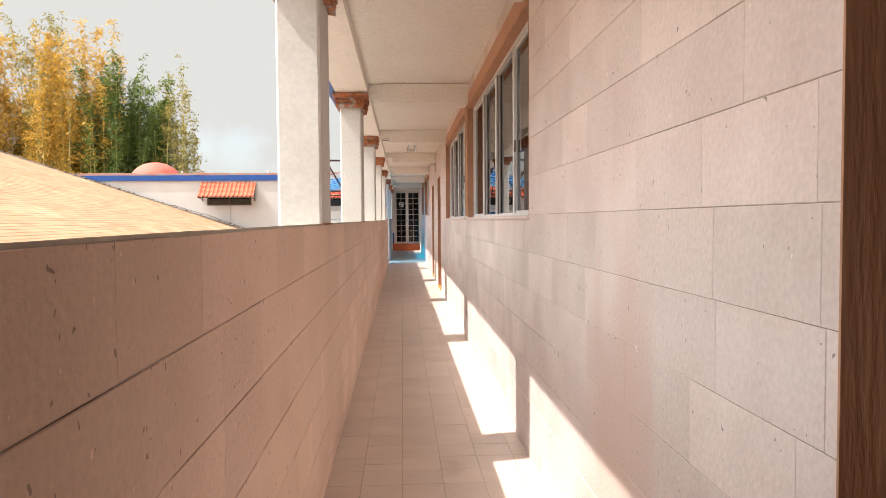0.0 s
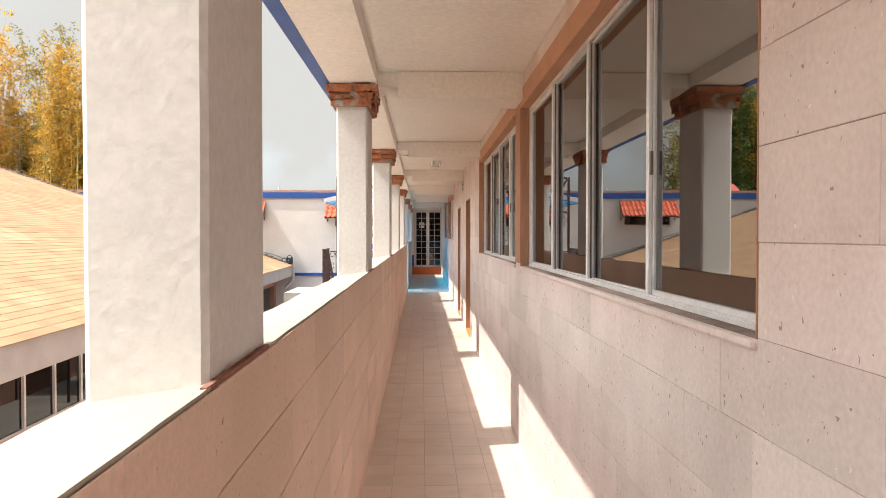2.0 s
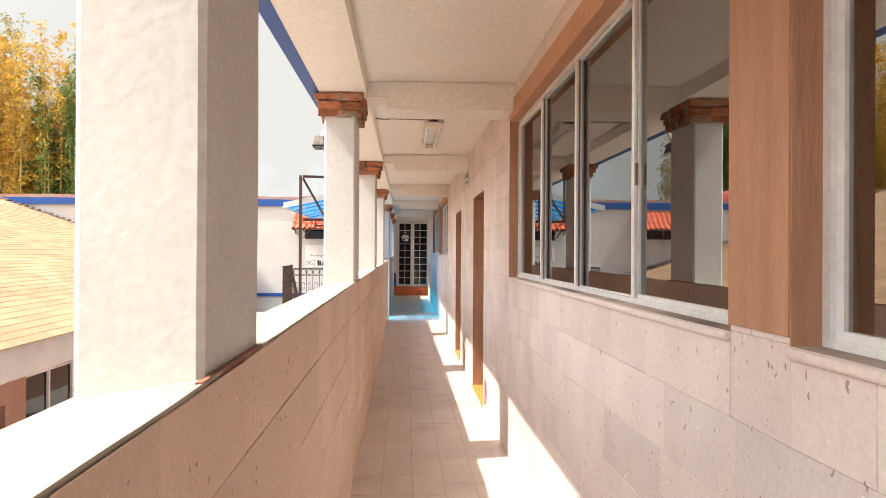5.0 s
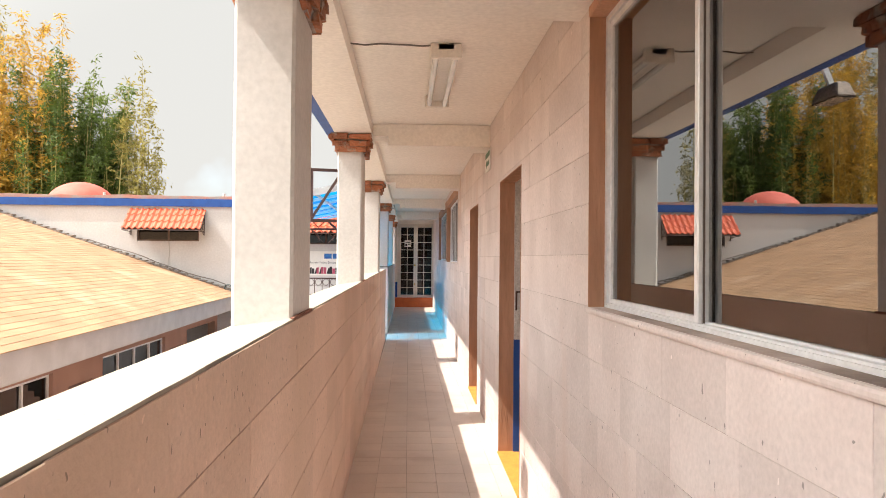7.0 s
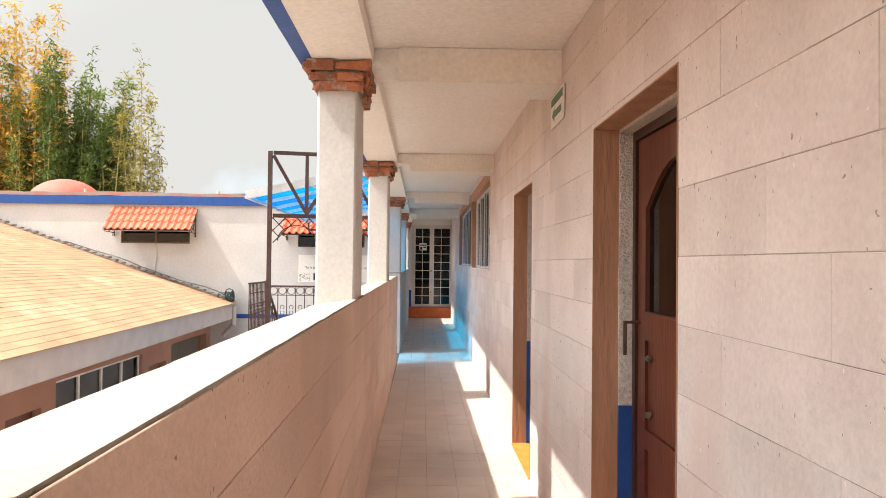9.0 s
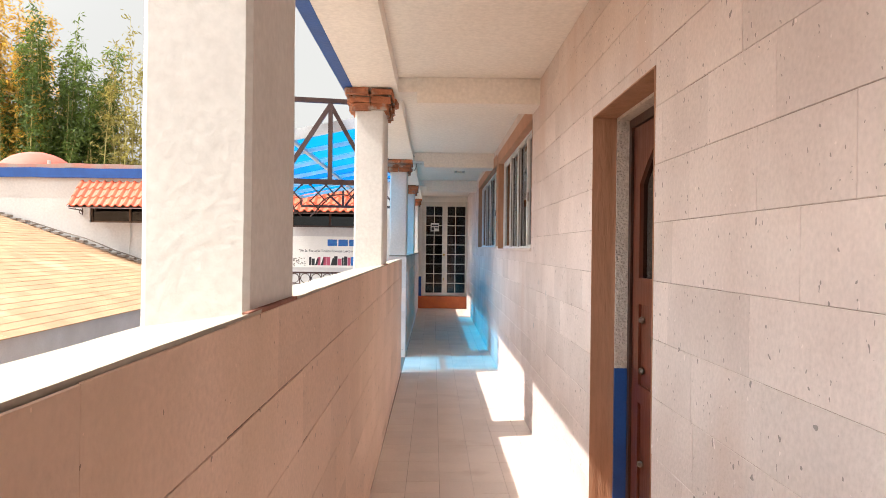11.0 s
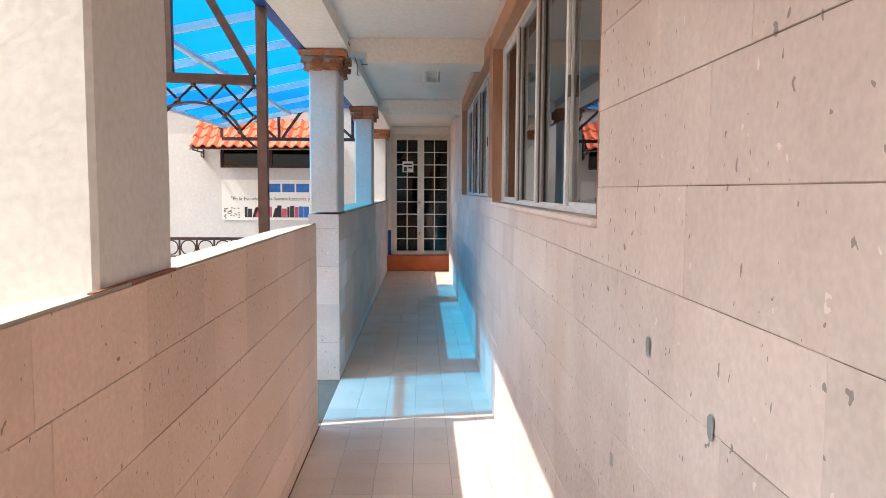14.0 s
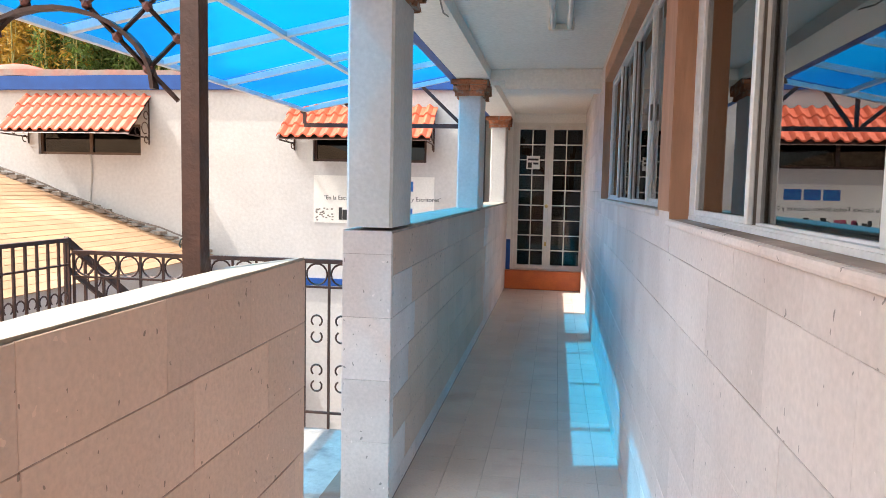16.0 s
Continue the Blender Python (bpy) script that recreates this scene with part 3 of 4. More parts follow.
door(*DOORS[0][:2], DOORS[0][3], 1, "brown wooden classroom door in a stone wall", 0.85)
door(*DOORS[1][:2], DOORS[1][3], 2, "brown wooden classroom door with arched glass", 0.87)
door(*DOORS[2][:2], DOORS[2][3], 3, "brown wooden classroom door with arched glass and notice", 0.85, False)

# notice and relief on the third door
notice = thing("door_notice", (WX + 0.176, 16.20, 1.5), "white paper notice with blue print on the door glass", "notice")
part("sheet", boxes((WX + 0.172, WX + 0.175, 16.12, 16.47, 1.535, 1.75)), PAPER, notice)
part("mark", boxes((WX + 0.1705, WX + 0.172, 16.22, 16.37, 1.705, 1.735)), INKBLUE, notice, "blue printed mark")
part("picture", boxes((WX + 0.1705, WX + 0.172, 16.355, 16.435, 1.555, 1.645)), INK, notice, "dark printed bust")
part("picture", boxes((WX + 0.1695, WX + 0.1705, 16.37, 16.42, 1.565, 1.625)), INKBLUE, notice, "blue printed bust")
face_in = Matrix(((0, 0, -1, 0), (-1, 0, 0, 0), (0, 1, 0, 0), (0, 0, 0, 1)))
lettering("PREPARATORIA", 0.027, Matrix.Translation((lean(WX + 0.171, 16.2), 16.305, 1.668)) @ face_in, INK, notice)
lettering("304", 0.055, Matrix.Translation((lean(WX + 0.171, 16.2), 16.29, 1.585)) @ face_in, INKBLUE, notice)
bm = bmesh.new()
rnd = random.Random(5)
for k in range(90):
    a = rnd.uniform(0, 6.28)
    rr = rnd.uniform(0.1, 1.0)
    zc = 1.045 + 0.13 * rr * math.sin(a)
    bmesh.ops.create_icosphere(bm, subdivisions=1, radius=rnd.uniform(0.009, 0.024), matrix=Matrix.Translation((WX + 0.172 - 0.018 * (1 - rr), 16.37 + 0.12 * rr * math.cos(a) * (1.15 - (zc - 0.9) * 1.5), zc)) @ Matrix.Diagonal((0.7, rnd.uniform(0.5, 1.2), rnd.uniform(0.8, 2.0), 1)))
solo("door_relief", bm, BRONZE, "weathered bronze relief ornament on the brown door", "ornament")

# sign over the gallery
sign = thing("exit_sign", (WX, 14.95, 2.26), "small pale green arrow sign on the stone wall", "sign")
bm = boxes((WX - 0.012, WX - 0.004, 14.77, 15.14, 2.265, 2.45))
part("plate", soften(bm, 0.002), PAPER, sign)
SIGN_GREEN = material("sign_green", (0.05, 0.16, 0.08), None, 10, 0.5, 0.05)
part("band", boxes((WX - 0.0135, WX - 0.012, 14.79, 15.12, 2.39, 2.435)), SIGN_GREEN, sign)
bm = bmesh.new()
v = [bm.verts.new((WX - 0.0132, y, z)) for y, z in ((15.10, 2.335), (15.02, 2.38), (15.02, 2.355), (14.82, 2.355), (14.82, 2.315), (15.02, 2.315), (15.02, 2.29))]
bm.faces.new(v)
part("arrow", bm, SIGN_GREEN, sign)


# ---- end of the gallery ----
solo("wall_north", boxes((-0.45, -0.03, END, END + 0.2, -0.3, 2.9), (1.07, 1.3, END, END + 0.2, -0.3, 2.9), (-0.03, 1.07, END, END + 0.2, 2.53, 2.9), (-0.03, 1.07, END + 0.01, END + 0.2, -0.3, 0.29)), CEILING, "cream end wall round the glazed doors", "wall", kind="structure", base=(0, 0, 0))
solo("trim_dado", boxes((-0.105, -0.031, END - 0.006, END - 0.001, 0.0, 0.75)), BLUE, "blue painted strip on the end wall", "dado", kind="structure", base=(0, 0, 0))
solo("step", soften(boxes((-0.10, 1.08, END - 0.14, END + 0.01, 0.0, 0.285)), 0.008), ORANGE, "orange painted step before the glazed doors", "step", kind="structure", base=(0, 0, 0))
solo("end_room", boxes((-0.4, 1.5, END + 2.0, END + 2.1, -0.1, 2.9), (-0.45, -0.4, END + 0.2, END + 2.1, -0.1, 2.9), (1.5, 1.55, END + 0.2, END + 2.1, -0.1, 2.9), (-0.45, 1.55, END + 0.2, END + 2.1, 0.2, 0.28), (-0.45, 1.55, END + 0.2, END + 2.1, 2.7, 2.9)), ROOM, "dim room behind the glazed doors", "wall", kind="structure", base=(0, 0, 0))
gd = tagged(new("door_4"), "white metal double door with a grid of small dark panes", "door", kind="structure")
gd.location = (0.52, END, 0.29)
BASE[gd] = Vector(gd.location)
E0, E1, Z0, Z1, EY = -0.03, 1.07, 0.29, 2.53, END + 0.03
part("door_frame", boxes((E0, E0 + 0.04, EY - 0.03, EY + 0.05, Z0, Z1), (E1 - 0.04, E1, EY - 0.03, EY + 0.05, Z0, Z1), (E0 + 0.04, E1 - 0.04, EY - 0.03, EY + 0.05, Z1 - 0.04, Z1)), WHITEMETAL, gd)
for a, b in ((E0 + 0.042, 0.519), (0.521, E1 - 0.042)):
    leaf = part("leaf", boxes((a, a + 0.06, EY - 0.01, EY + 0.03, Z0 + 0.01, Z1 - 0.042), (b - 0.06, b, EY - 0.01, EY + 0.03, Z0 + 0.01, Z1 - 0.042), (a + 0.06, b - 0.06, EY - 0.01, EY + 0.03, Z0 + 0.01, Z0 + 0.07), (a + 0.06, b - 0.06, EY - 0.01, EY + 0.03, Z1 - 0.1, Z1 - 0.042)), WHITEMETAL, gd, "white enamelled metal leaf")
    za, zb = Z0 + 0.07, Z1 - 0.1
    for k in range(1, 9):
        z = za + (zb - za) * k / 9
        part("glazing_bar", boxes((a + 0.06, b - 0.06, EY, EY + 0.02, z - 0.008, z + 0.008)), WHITEMETAL, leaf)
    part("glazing_bar", boxes(((a + b) / 2 - 0.008, (a + b) / 2 + 0.008, EY - 0.001, EY + 0.021, za, zb)), WHITEMETAL, leaf)
    for k in range(9):
        for s in (0, 1):
            xa = a + 0.06 if s == 0 else (a + b) / 2 + 0.008
            xb = (a + b) / 2 - 0.008 if s == 0 else b - 0.06
            part("pane", boxes((xa, xb, EY + 0.008, EY + 0.012, za + (zb - za) * k / 9 + 0.008, za + (zb - za) * (k + 1) / 9 - 0.008)), DARKGLASS, leaf)
part("door_handle", ball(bmesh.new(), (0.50, EY - 0.035, 1.27), 0.032), BRASS, gd, "brass knob")
part("lock", boxes((0.485, 0.515, EY - 0.018, EY - 0.01, 0.66, 0.72)), BRASS, gd)
n2 = thing("door_notice", (0.27, EY, 1.75), "white paper notice taped inside a glazed door", "notice")
part("sheet", boxes((0.18, 0.38, EY - 0.016, EY - 0.013, 1.83, 2.03)), PAPER, n2)
part("print", boxes((0.20, 0.26, EY - 0.018, EY - 0.016, 1.85, 1.93), (0.28, 0.36, EY - 0.018, EY - 0.016, 1.90, 1.93), (0.20, 0.36, EY - 0.018, EY - 0.016, 1.96, 1.99)), INK, n2)


# ---- lamps under the ceiling ----
def tube_lamp(x, y0, y1):
    t = thing("ceiling_light", (x, (y0 + y1) / 2, CEIL - 0.1), "bare twin-tube fluorescent fitting under the ceiling", "lamp", "ceiling fluorescent lights")
    part("housing", soften(boxes((x - 0.05, x + 0.05, y0, y1, CEIL - 0.045, CEIL - 0.001)), 0.008), WHITEMETAL, t)
    for y in (y0, y1 - 0.04):
        part("end_cap", soften(boxes((x - 0.085, x + 0.085, y, y + 0.04, CEIL - 0.085, CEIL - 0.002)), 0.006), WHITEMETAL, t)
    for s in (-0.055, 0.055):
        part("tube", rod(bmesh.new(), (x + s, y0 + 0.04, CEIL - 0.065), (x + s, y1 - 0.04, CEIL - 0.065), 0.018, 10), TUBE, t)


tube_lamp(0.50, 12.5, 13.8)
tube_lamp(0.64, 23.2, 24.5)
for x, y in ((0.45, 12.52), (0.58, 23.9)):
    bm = bmesh.new()
    pts = [(-0.02 + (x + 0.02) * k / 6, y + 0.012 * math.sin(k * 1.7), CEIL - 0.012 - 0.004 * (k % 2)) for k in range(7)]
    for p, q in zip(pts, pts[1:]):
        rod(bm, p, q, 0.005, 5)
    solo("cable", bm, WIRE, "thin grey lamp cable along the ceiling", "cable")
bm = bmesh.new()
pts = [(-0.02 + 0.03 * math.sin(k), 22.75 + 0.25 * k, 2.62 - 0.10 * math.sin(math.pi * k / 6)) for k in range(7)]
for p, q in zip(pts, pts[1:]):
    rod(bm, p, q, 0.005, 5)
solo("cable", bm, WIRE, "slack dark cable by the far beams", "cable")
fl = thing("flood_light", (-0.5, 12.55, 2.4), "grey metal flood light on the roof edge", "lamp")
bm = boxes((-0.56, -0.44, 12.43, 12.69, 2.40, 2.49))
for v in bm.verts:
    if v.co.z > 2.45:
        v.co.x = -0.50 + (v.co.x + 0.50) * 0.6
        v.co.y = 12.56 + (v.co.y - 12.56) * 0.7
part("housing", soften(bm, 0.008), BRONZE, fl)
part("lens", boxes((-0.56, -0.445, 12.44, 12.68, 2.395, 2.3995)), FARGLASS, fl)
part("bracket", bar(bmesh.new(), (-0.49, 12.56, 2.49), (-0.415, 12.56, 2.66), 0.03, 0.02), ALU, fl)

SPOT = material("grey_paint_spot", (0.33, 0.38, 0.40), (0.26, 0.3, 0.33), 30, 0.6, 0.1)
for y, z, s in ((18.62, 1.18, 0.017), (18.29, 1.12, 0.018), (18.88, 0.84, 0.015)):
    bm = bmesh.new()
    bm.faces.new([bm.verts.new((WX - 0.0022, y + s * 0.8 * math.cos(k * 0.628) * (1 + 0.2 * math.sin(k * 2.1)), z + s * 1.3 * math.sin(k * 0.628))) for k in range(10)])
    solo("paint_spot", bm, SPOT, "small grey paint spot on the stone wall", "stain")

# ---- courtyard: shingled building ----
GROUND = -2.8
solo("ground", boxes((-400, 400, -400, 400, GROUND - 0.2, GROUND)), PAVING, "grey courtyard paving", "ground", kind="structure", base=(0, 0, 0))
solo("wall_below", boxes((-0.40, 6.0, -3.0, 31.0, GROUND, -0.301)), FACADE, "pink lower storey under the gallery", "wall", kind="structure", base=(0, 0, 0))
EX, EZ, SL = -4.65, 0.40, 0.335
school = thing("classroom_building", (-9.0, 11.0, GROUND), "low classroom building with a tan shingle roof", "building")
FX = -5.3
fac_holes = []
bays = [(-6.6, -4.2), (-1.5, 1.8), (4.2, 7.0), (11.9, 15.3), (17.06, 20.25), (22.1, 25.46)]
doors2 = [(2.5, 3.4), (8.2, 9.1), (15.72, 16.51), (20.78, 21.68), (25.8, 26.8)]
for a, b in bays:
    fac_holes.append((a, b, -1.27, -0.38))
for a, b in doors2:
    fac_holes.append((a, b, GROUND, -0.69))
fac_holes.append((27.1, 29.7, GROUND, -0.38))
part("wall", wall_with_holes(FX - 0.2, FX, -8, 30.0, GROUND, -0.1, fac_holes), FACADE, school, "pink rendered facade")
part("back_wall", boxes((-9.0, -8.9, -8, 30.0, GROUND, 0.6)), ROOM, school)
part("inner_floor", boxes((-8.9, FX - 0.21, -8, 30.0, GROUND, GROUND + 0.05)), ROOM, school)
for a, b in bays:
    w = part("window", boxes((FX - 0.12, FX - 0.06, a, b, -1.27, -1.22), (FX - 0.12, FX - 0.06, a, b, -0.43, -0.38), (FX - 0.12, FX - 0.06, a, a + 0.05, -1.22, -0.43), (FX - 0.12, FX - 0.06, b - 0.05, b, -1.22, -0.43)), ALU, school)
    n = 4
    for k in range(1, n):
        y = a + (b - a) * k / n
        part("mullion", boxes((FX - 0.12, FX - 0.05, y - 0.025, y + 0.025, -1.22, -0.43)), ALU, w)
    for k in range(n):
        part("pane", boxes((FX - 0.09, FX - 0.085, a + (b - a) * k / n + 0.03, a + (b - a) * (k + 1) / n - 0.03, -1.22, -0.43)), FARGLASS, w)
for a, b in doors2:
    d = part("door", boxes((FX - 0.16, FX - 0.11, a + 0.04, b - 0.04, GROUND, -0.72)), WOOD, school)
    part("pane", boxes((FX - 0.11, FX - 0.105, a + 0.2, b - 0.2, -1.4, -0.9)), FARGLASS, d)
    part("notice", boxes((FX - 0.105, FX - 0.10, a + 0.25, a + 0.5, -1.25, -1.0)), PAPER, d)
def splay(bm):
    """The eave runs a little off the gallery's line."""
    for v in bm.verts:
        v.co.x += 0.03 * (30 - v.co.y) * (v.co.x > -5.0 or v.co.z > 0.3)
    return bm


eave = part("fascia", splay(boxes((EX - 0.03, EX, -8, 30.0, 0.0, EZ - 0.03))), FASCIA, school, "pale painted fascia board")
part("soffit", splay(boxes((FX - 0.02, EX - 0.03, -8, 30.0, -0.02, 0.0))), FASCIA, school)
# stepped shingle courses
bm = bmesh.new()
rnd = random.Random(2)
run, NC = 0.155, 78
for c in range(NC):
    x1 = EX + 0.05 - c * run
    x0 = x1 - run * 1.25
    za = EZ + (EX - x1) * SL + 0.009
    zb = EZ + (EX - x0) * SL + 0.004
    y = -8.0 - rnd.uniform(0, 0.9)
    while y < 29.95:
        w = rnd.choice((0.3, 0.45, 0.6, 0.9))
        ya, yb = max(y, -8.0), min(y + w - 0.006, 29.97)
        y += w
        if yb - ya < 0.05:
            continue
        j = rnd.uniform(-0.003, 0.003)
        vs = [bm.verts.new(p) for p in ((x1 + j, ya, za), (x1 + j, yb, za), (x0, yb, zb), (x0, ya, zb), (x1 + j, ya, za - 0.01), (x1 + j, yb, za - 0.01))]
        bm.faces.new((vs[0], vs[1], vs[2], vs[3]))
        bm.faces.new((vs[4], vs[5], vs[1], vs[0]))
roof = part("roof", splay(bm), SHINGLE, school, "tan asphalt shingle roof")
tagged(roof, kind="stuff")
bm = bmesh.new()
xr = EX - NC * run
v = [bm.verts.new(p) for p in ((EX, -8, EZ - 0.03), (EX, 30, EZ - 0.03), (xr, 30, EZ - 0.03 + (EX - xr) * SL), (xr, -8, EZ - 0.03 + (EX - xr) * SL))]
bm.faces.new(v)
bm.faces.new([bm.verts.new(p) for p in ((xr, -8, EZ - 0.03 + (EX - xr) * SL), (xr, 30, EZ - 0.03 + (EX - xr) * SL), (xr - 8, 30, 1.2), (xr - 8, -8, 1.2))])
bm.faces.new([bm.verts.new(p) for p in ((EX, -8, GROUND), (EX, -8, EZ - 0.03), (xr, -8, EZ - 0.03 + (EX - xr) * SL), (xr, -8, GROUND))])
part("deck", splay(bm), GROUT, school)
bm = bmesh.new()
rnd = random.Random(9)
for k in range(60):
    x = EX - k * 0.19
    z = EZ + (EX - x) * SL
    box(bm, x - 0.19, x, 29.8 + rnd.uniform(-0.02, 0.02), 29.99, z + 0.01 + 0.03, z + 0.07 + rnd.uniform(0, 0.03))
part("flashing", bm, MORTAR, school, "rough mortar edge against the white wall")
bm = bmesh.new()
pts = [(EX - 0.1 - 0.32 * k, 29.72 + 0.05 * math.sin(k * 1.3), EZ + 0.12 + (0.1 + 0.32 * k) * SL + 0.05 * max(0, math.sin(k * 0.9))) for k in range(14)]
for p, q in zip(pts, pts[1:]):
    rod(bm, p, q, 0.014, 5)
solo("cable", bm, WIRE, "grey cable lying along the roof edge", "cable")
bm = bmesh.new()
rnd = random.Random(4)
for k in range(14):
    ring(bm, (EX + 0.02 - rnd.uniform(0, 0.35), 29.6 + rnd.uniform(0, 0.2), EZ + 0.14 + rnd.uniform(0, 0.12)), rnd.uniform(0.06, 0.13), 0.012, rnd.choice("xy"), n=8)
solo("cable_coil", bm, material("dark_cable", (0.03, 0.07, 0.08), None, 8, 0.5), "tangle of dark cable on the roof corner", "cable")
bm = rod(bmesh.new(), (EX + 0.05, 29.7, 0.3), (EX + 0.05, 29.7, -0.15), 0.06, 10)
rod(bm, (EX + 0.05, 29.7, -0.15), (EX - 0.25, 29.8, -0.45), 0.055, 10)
solo("drain_pipe", bm, FASCIA, "white drain pipe under the eave", "pipe")

# ---- white building across the end ----
WY = 30.05
white = thing("white_building", (-8.0, 34, GROUND), "white plastered building with a blue cornice", "building")
wbm = bmesh.new()
whol = [(-7.68, -5.88, 1.93, 2.42), (-3.04, -1.28, 1.88, 2.36)]
xs = sorted({-18.0, -0.452} | {v for h in whol for v in h[:2]})
zs = sorted({GROUND, 3.0} | {v for h in whol for v in h[2:]})
for a, b in zip(xs, xs[1:]):
    for c, d in zip(zs, zs[1:]):
        if not any(h[0] < (a + b) / 2 < h[1] and h[2] < (c + d) / 2 < h[3] for h in whol):
            box(wbm, a, b, WY, WY + 0.25, c, d)
bmesh.ops.remove_doubles(wbm, verts=wbm.verts[:], dist=0.0005)
part("wall", wbm, WHITEWALL, white)
part("room", boxes((-17, -0.5, 32.5, 32.6, GROUND, 2.9), (-17, -0.5, WY + 0.26, 38, 2.9, 3.0)), ROOM, white)
bm = boxes((-18, -0.452, WY - 0.07, WY + 0.25, 2.95, 3.17))
bmesh.ops.subdivide_edges(bm, edges=[e for e in bm.edges if e.calc_length() > 5], cuts=60)
for v in bm.verts:
    v.co.z += 0.012 * noise.noise(v.co * 1.7)
part("cornice", bm, BLUE, white, "blue painted cornice band")
bm = boxes((-18, -0.452, WY - 0.03, WY + 0.3, 3.165, 3.27))
bmesh.ops.subdivide_edges(bm, edges=[e for e in bm.edges if e.calc_length() > 5], cuts=90)
for v in bm.verts:
    v.co.z += 0.03 * noise.noise(v.co * 2.3)
part("parapet", bm, material("weathered_red_edge", (0.48, 0.2, 0.15), (0.36, 0.3, 0.26), 2.5, 0.9, 0.6, 30), white, "weathered red parapet edge")
part("roof", boxes((-18, -0.452, WY + 0.3, 40, 3.0, 3.1)), CONCRETE, white)
part("plinth_band", boxes((-5.0, -0.46, WY - 0.04, WY, -0.02, 0.09)), BLUE, white, "blue painted band")
for k, (a, b, c, d) in enumerate(whol):
    w = part("window", boxes((a, b, WY + 0.06, WY + 0.12, c, c + 0.04), (a, b, WY + 0.06, WY + 0.12, d - 0.04, d), (a, a + 0.04, WY + 0.06, WY + 0.12, c + 0.04, d - 0.04), (b - 0.04, b, WY + 0.06, WY + 0.12, c + 0.04, d - 0.04), ((a + b) / 2 - 0.025, (a + b) / 2 + 0.025, WY + 0.055, WY + 0.12, c + 0.04, d - 0.04)), material("bronze_frame", (0.16, 0.10, 0.07), None, 5, 0.4, 0.1, metal=0.4) if not k else IRON, white)
    part("pane", boxes((a + 0.04, (a + b) / 2, WY + 0.085, WY + 0.09, c + 0.04, d - 0.04)), DARKGLASS, w)
    part("pane", boxes(((a + b) / 2, b - 0.04, WY + 0.085, WY + 0.09, c + 0.04, d - 0.04)), DARKGLASS, w)
bm = bmesh.new()
bmesh.ops.create_uvsphere(bm, u_segments=32, v_segments=16, radius=1.12)
bmesh.ops.delete(bm, geom=[v for v in bm.verts if v.co.z < -0.01], context="VERTS")
for v in bm.verts:
    v.co = Vector((v.co.x - 10.93, v.co.y + 33.7, v.co.z * 0.78 + 3.12))
smooth(part("dome", bm, DOME, white, "red painted dome"))
for x0 in (-8.7, -5.2):
    bm = rod(bmesh.new(), (x0, WY + 0.15, 3.2), (x0, WY + 0.15, 3.36), 0.04, 8)
    part("vent", bm, FASCIA, white)


def awning(x0, x1, zt, zb, out):
    """A sloping awning of rolled roof tiles on scrolled iron brackets."""
    a = thing("tile_awning", ((x0 + x1) / 2, WY, zb), "red roll-tile awning on scrolled iron brackets", "awning", "tile awnings")
    rows, cols = 3, max(8, round((x1 - x0) / 0.17))
    cw = (x1 - x0) / cols
    for r in range(rows):
        for c in range(cols):
            bm = bmesh.new()
            pr = []
            for s in range(7):
                u = s / 6
                hgt = 0.045 * max(0.0, math.sin(math.pi * min(1, u / 0.62))) if u < 0.62 else 0.0
                pr.append((x0 + (c + u) * cw, hgt))
            t0, t1 = r / rows - 0.03, (r + 1) / rows
            lift0, lift1 = 0.0, 0.035
            top, low = [], []
            for x, hgt in pr:
                for t, lift, arr in ((t0, lift0, top), (t1, lift1, low)):
                    arr.append((x, WY - 0.02 - out * max(t, 0), zt + (zb - zt) * max(t, 0) + hgt + lift))
            tv = [bm.verts.new(p) for p in top]
            lv = [bm.verts.new(p) for p in low]
            uv = [bm.verts.new((p[0], p[1], p[2] - 0.025)) for p in low]
            for i in range(6):
                bm.faces.new((tv[i], lv[i], lv[i + 1], tv[i + 1]))
                bm.faces.new((lv[i], uv[i], uv[i + 1], lv[i + 1]))
            part("tile", bm, REDTILE, a)
    part("board", bar(bmesh.new(), ((x0 + x1) / 2, WY - 0.02, zt - 0.02), ((x0 + x1) / 2, WY - 0.02 - out, zb - 0.02), x1 - x0, 0.015, (0, 1, 0.8)), IRON, a)
    for x in (x0 + 0.05, x1 - 0.05):
        bm = bmesh.new()
        rod(bm, (x, WY - 0.01, zt - 0.05), (x, WY - 0.01, zb - 0.15), 0.012)
        rod(bm, (x, WY - 0.01, zb - 0.05), (x, WY - out, zb - 0.03), 0.012)
        for cz, cy, r in ((zb + 0.1, WY - 0.12, 0.09), (zb + 0.3, WY - 0.09, 0.06), (zb + 0.04, WY - 0.33, 0.06), (zb - 0.08, WY - 0.09, 0.05)):
            ring(bm, (x, cy, cz), r, 0.009, "x", 0, 300, 10)
        part("bracket", bm, IRON, a, "scrolled iron bracket")


awning(-7.9, -5.68, 2.86, 2.25, 0.6)
awning(-3.38, -1.12, 2.70, 2.19, 0.6)
bm = bmesh.new()
pts = [(-6.75 + 0.02 * math.sin(k), WY - 0.012, 1.93 - 0.16 * k) for k in range(9)]
for p, q in zip(pts, pts[1:]):
    rod(bm, p, q, 0.016, 5)
solo("cable", bm, FASCIA, "white cable down the plastered wall", "cable")

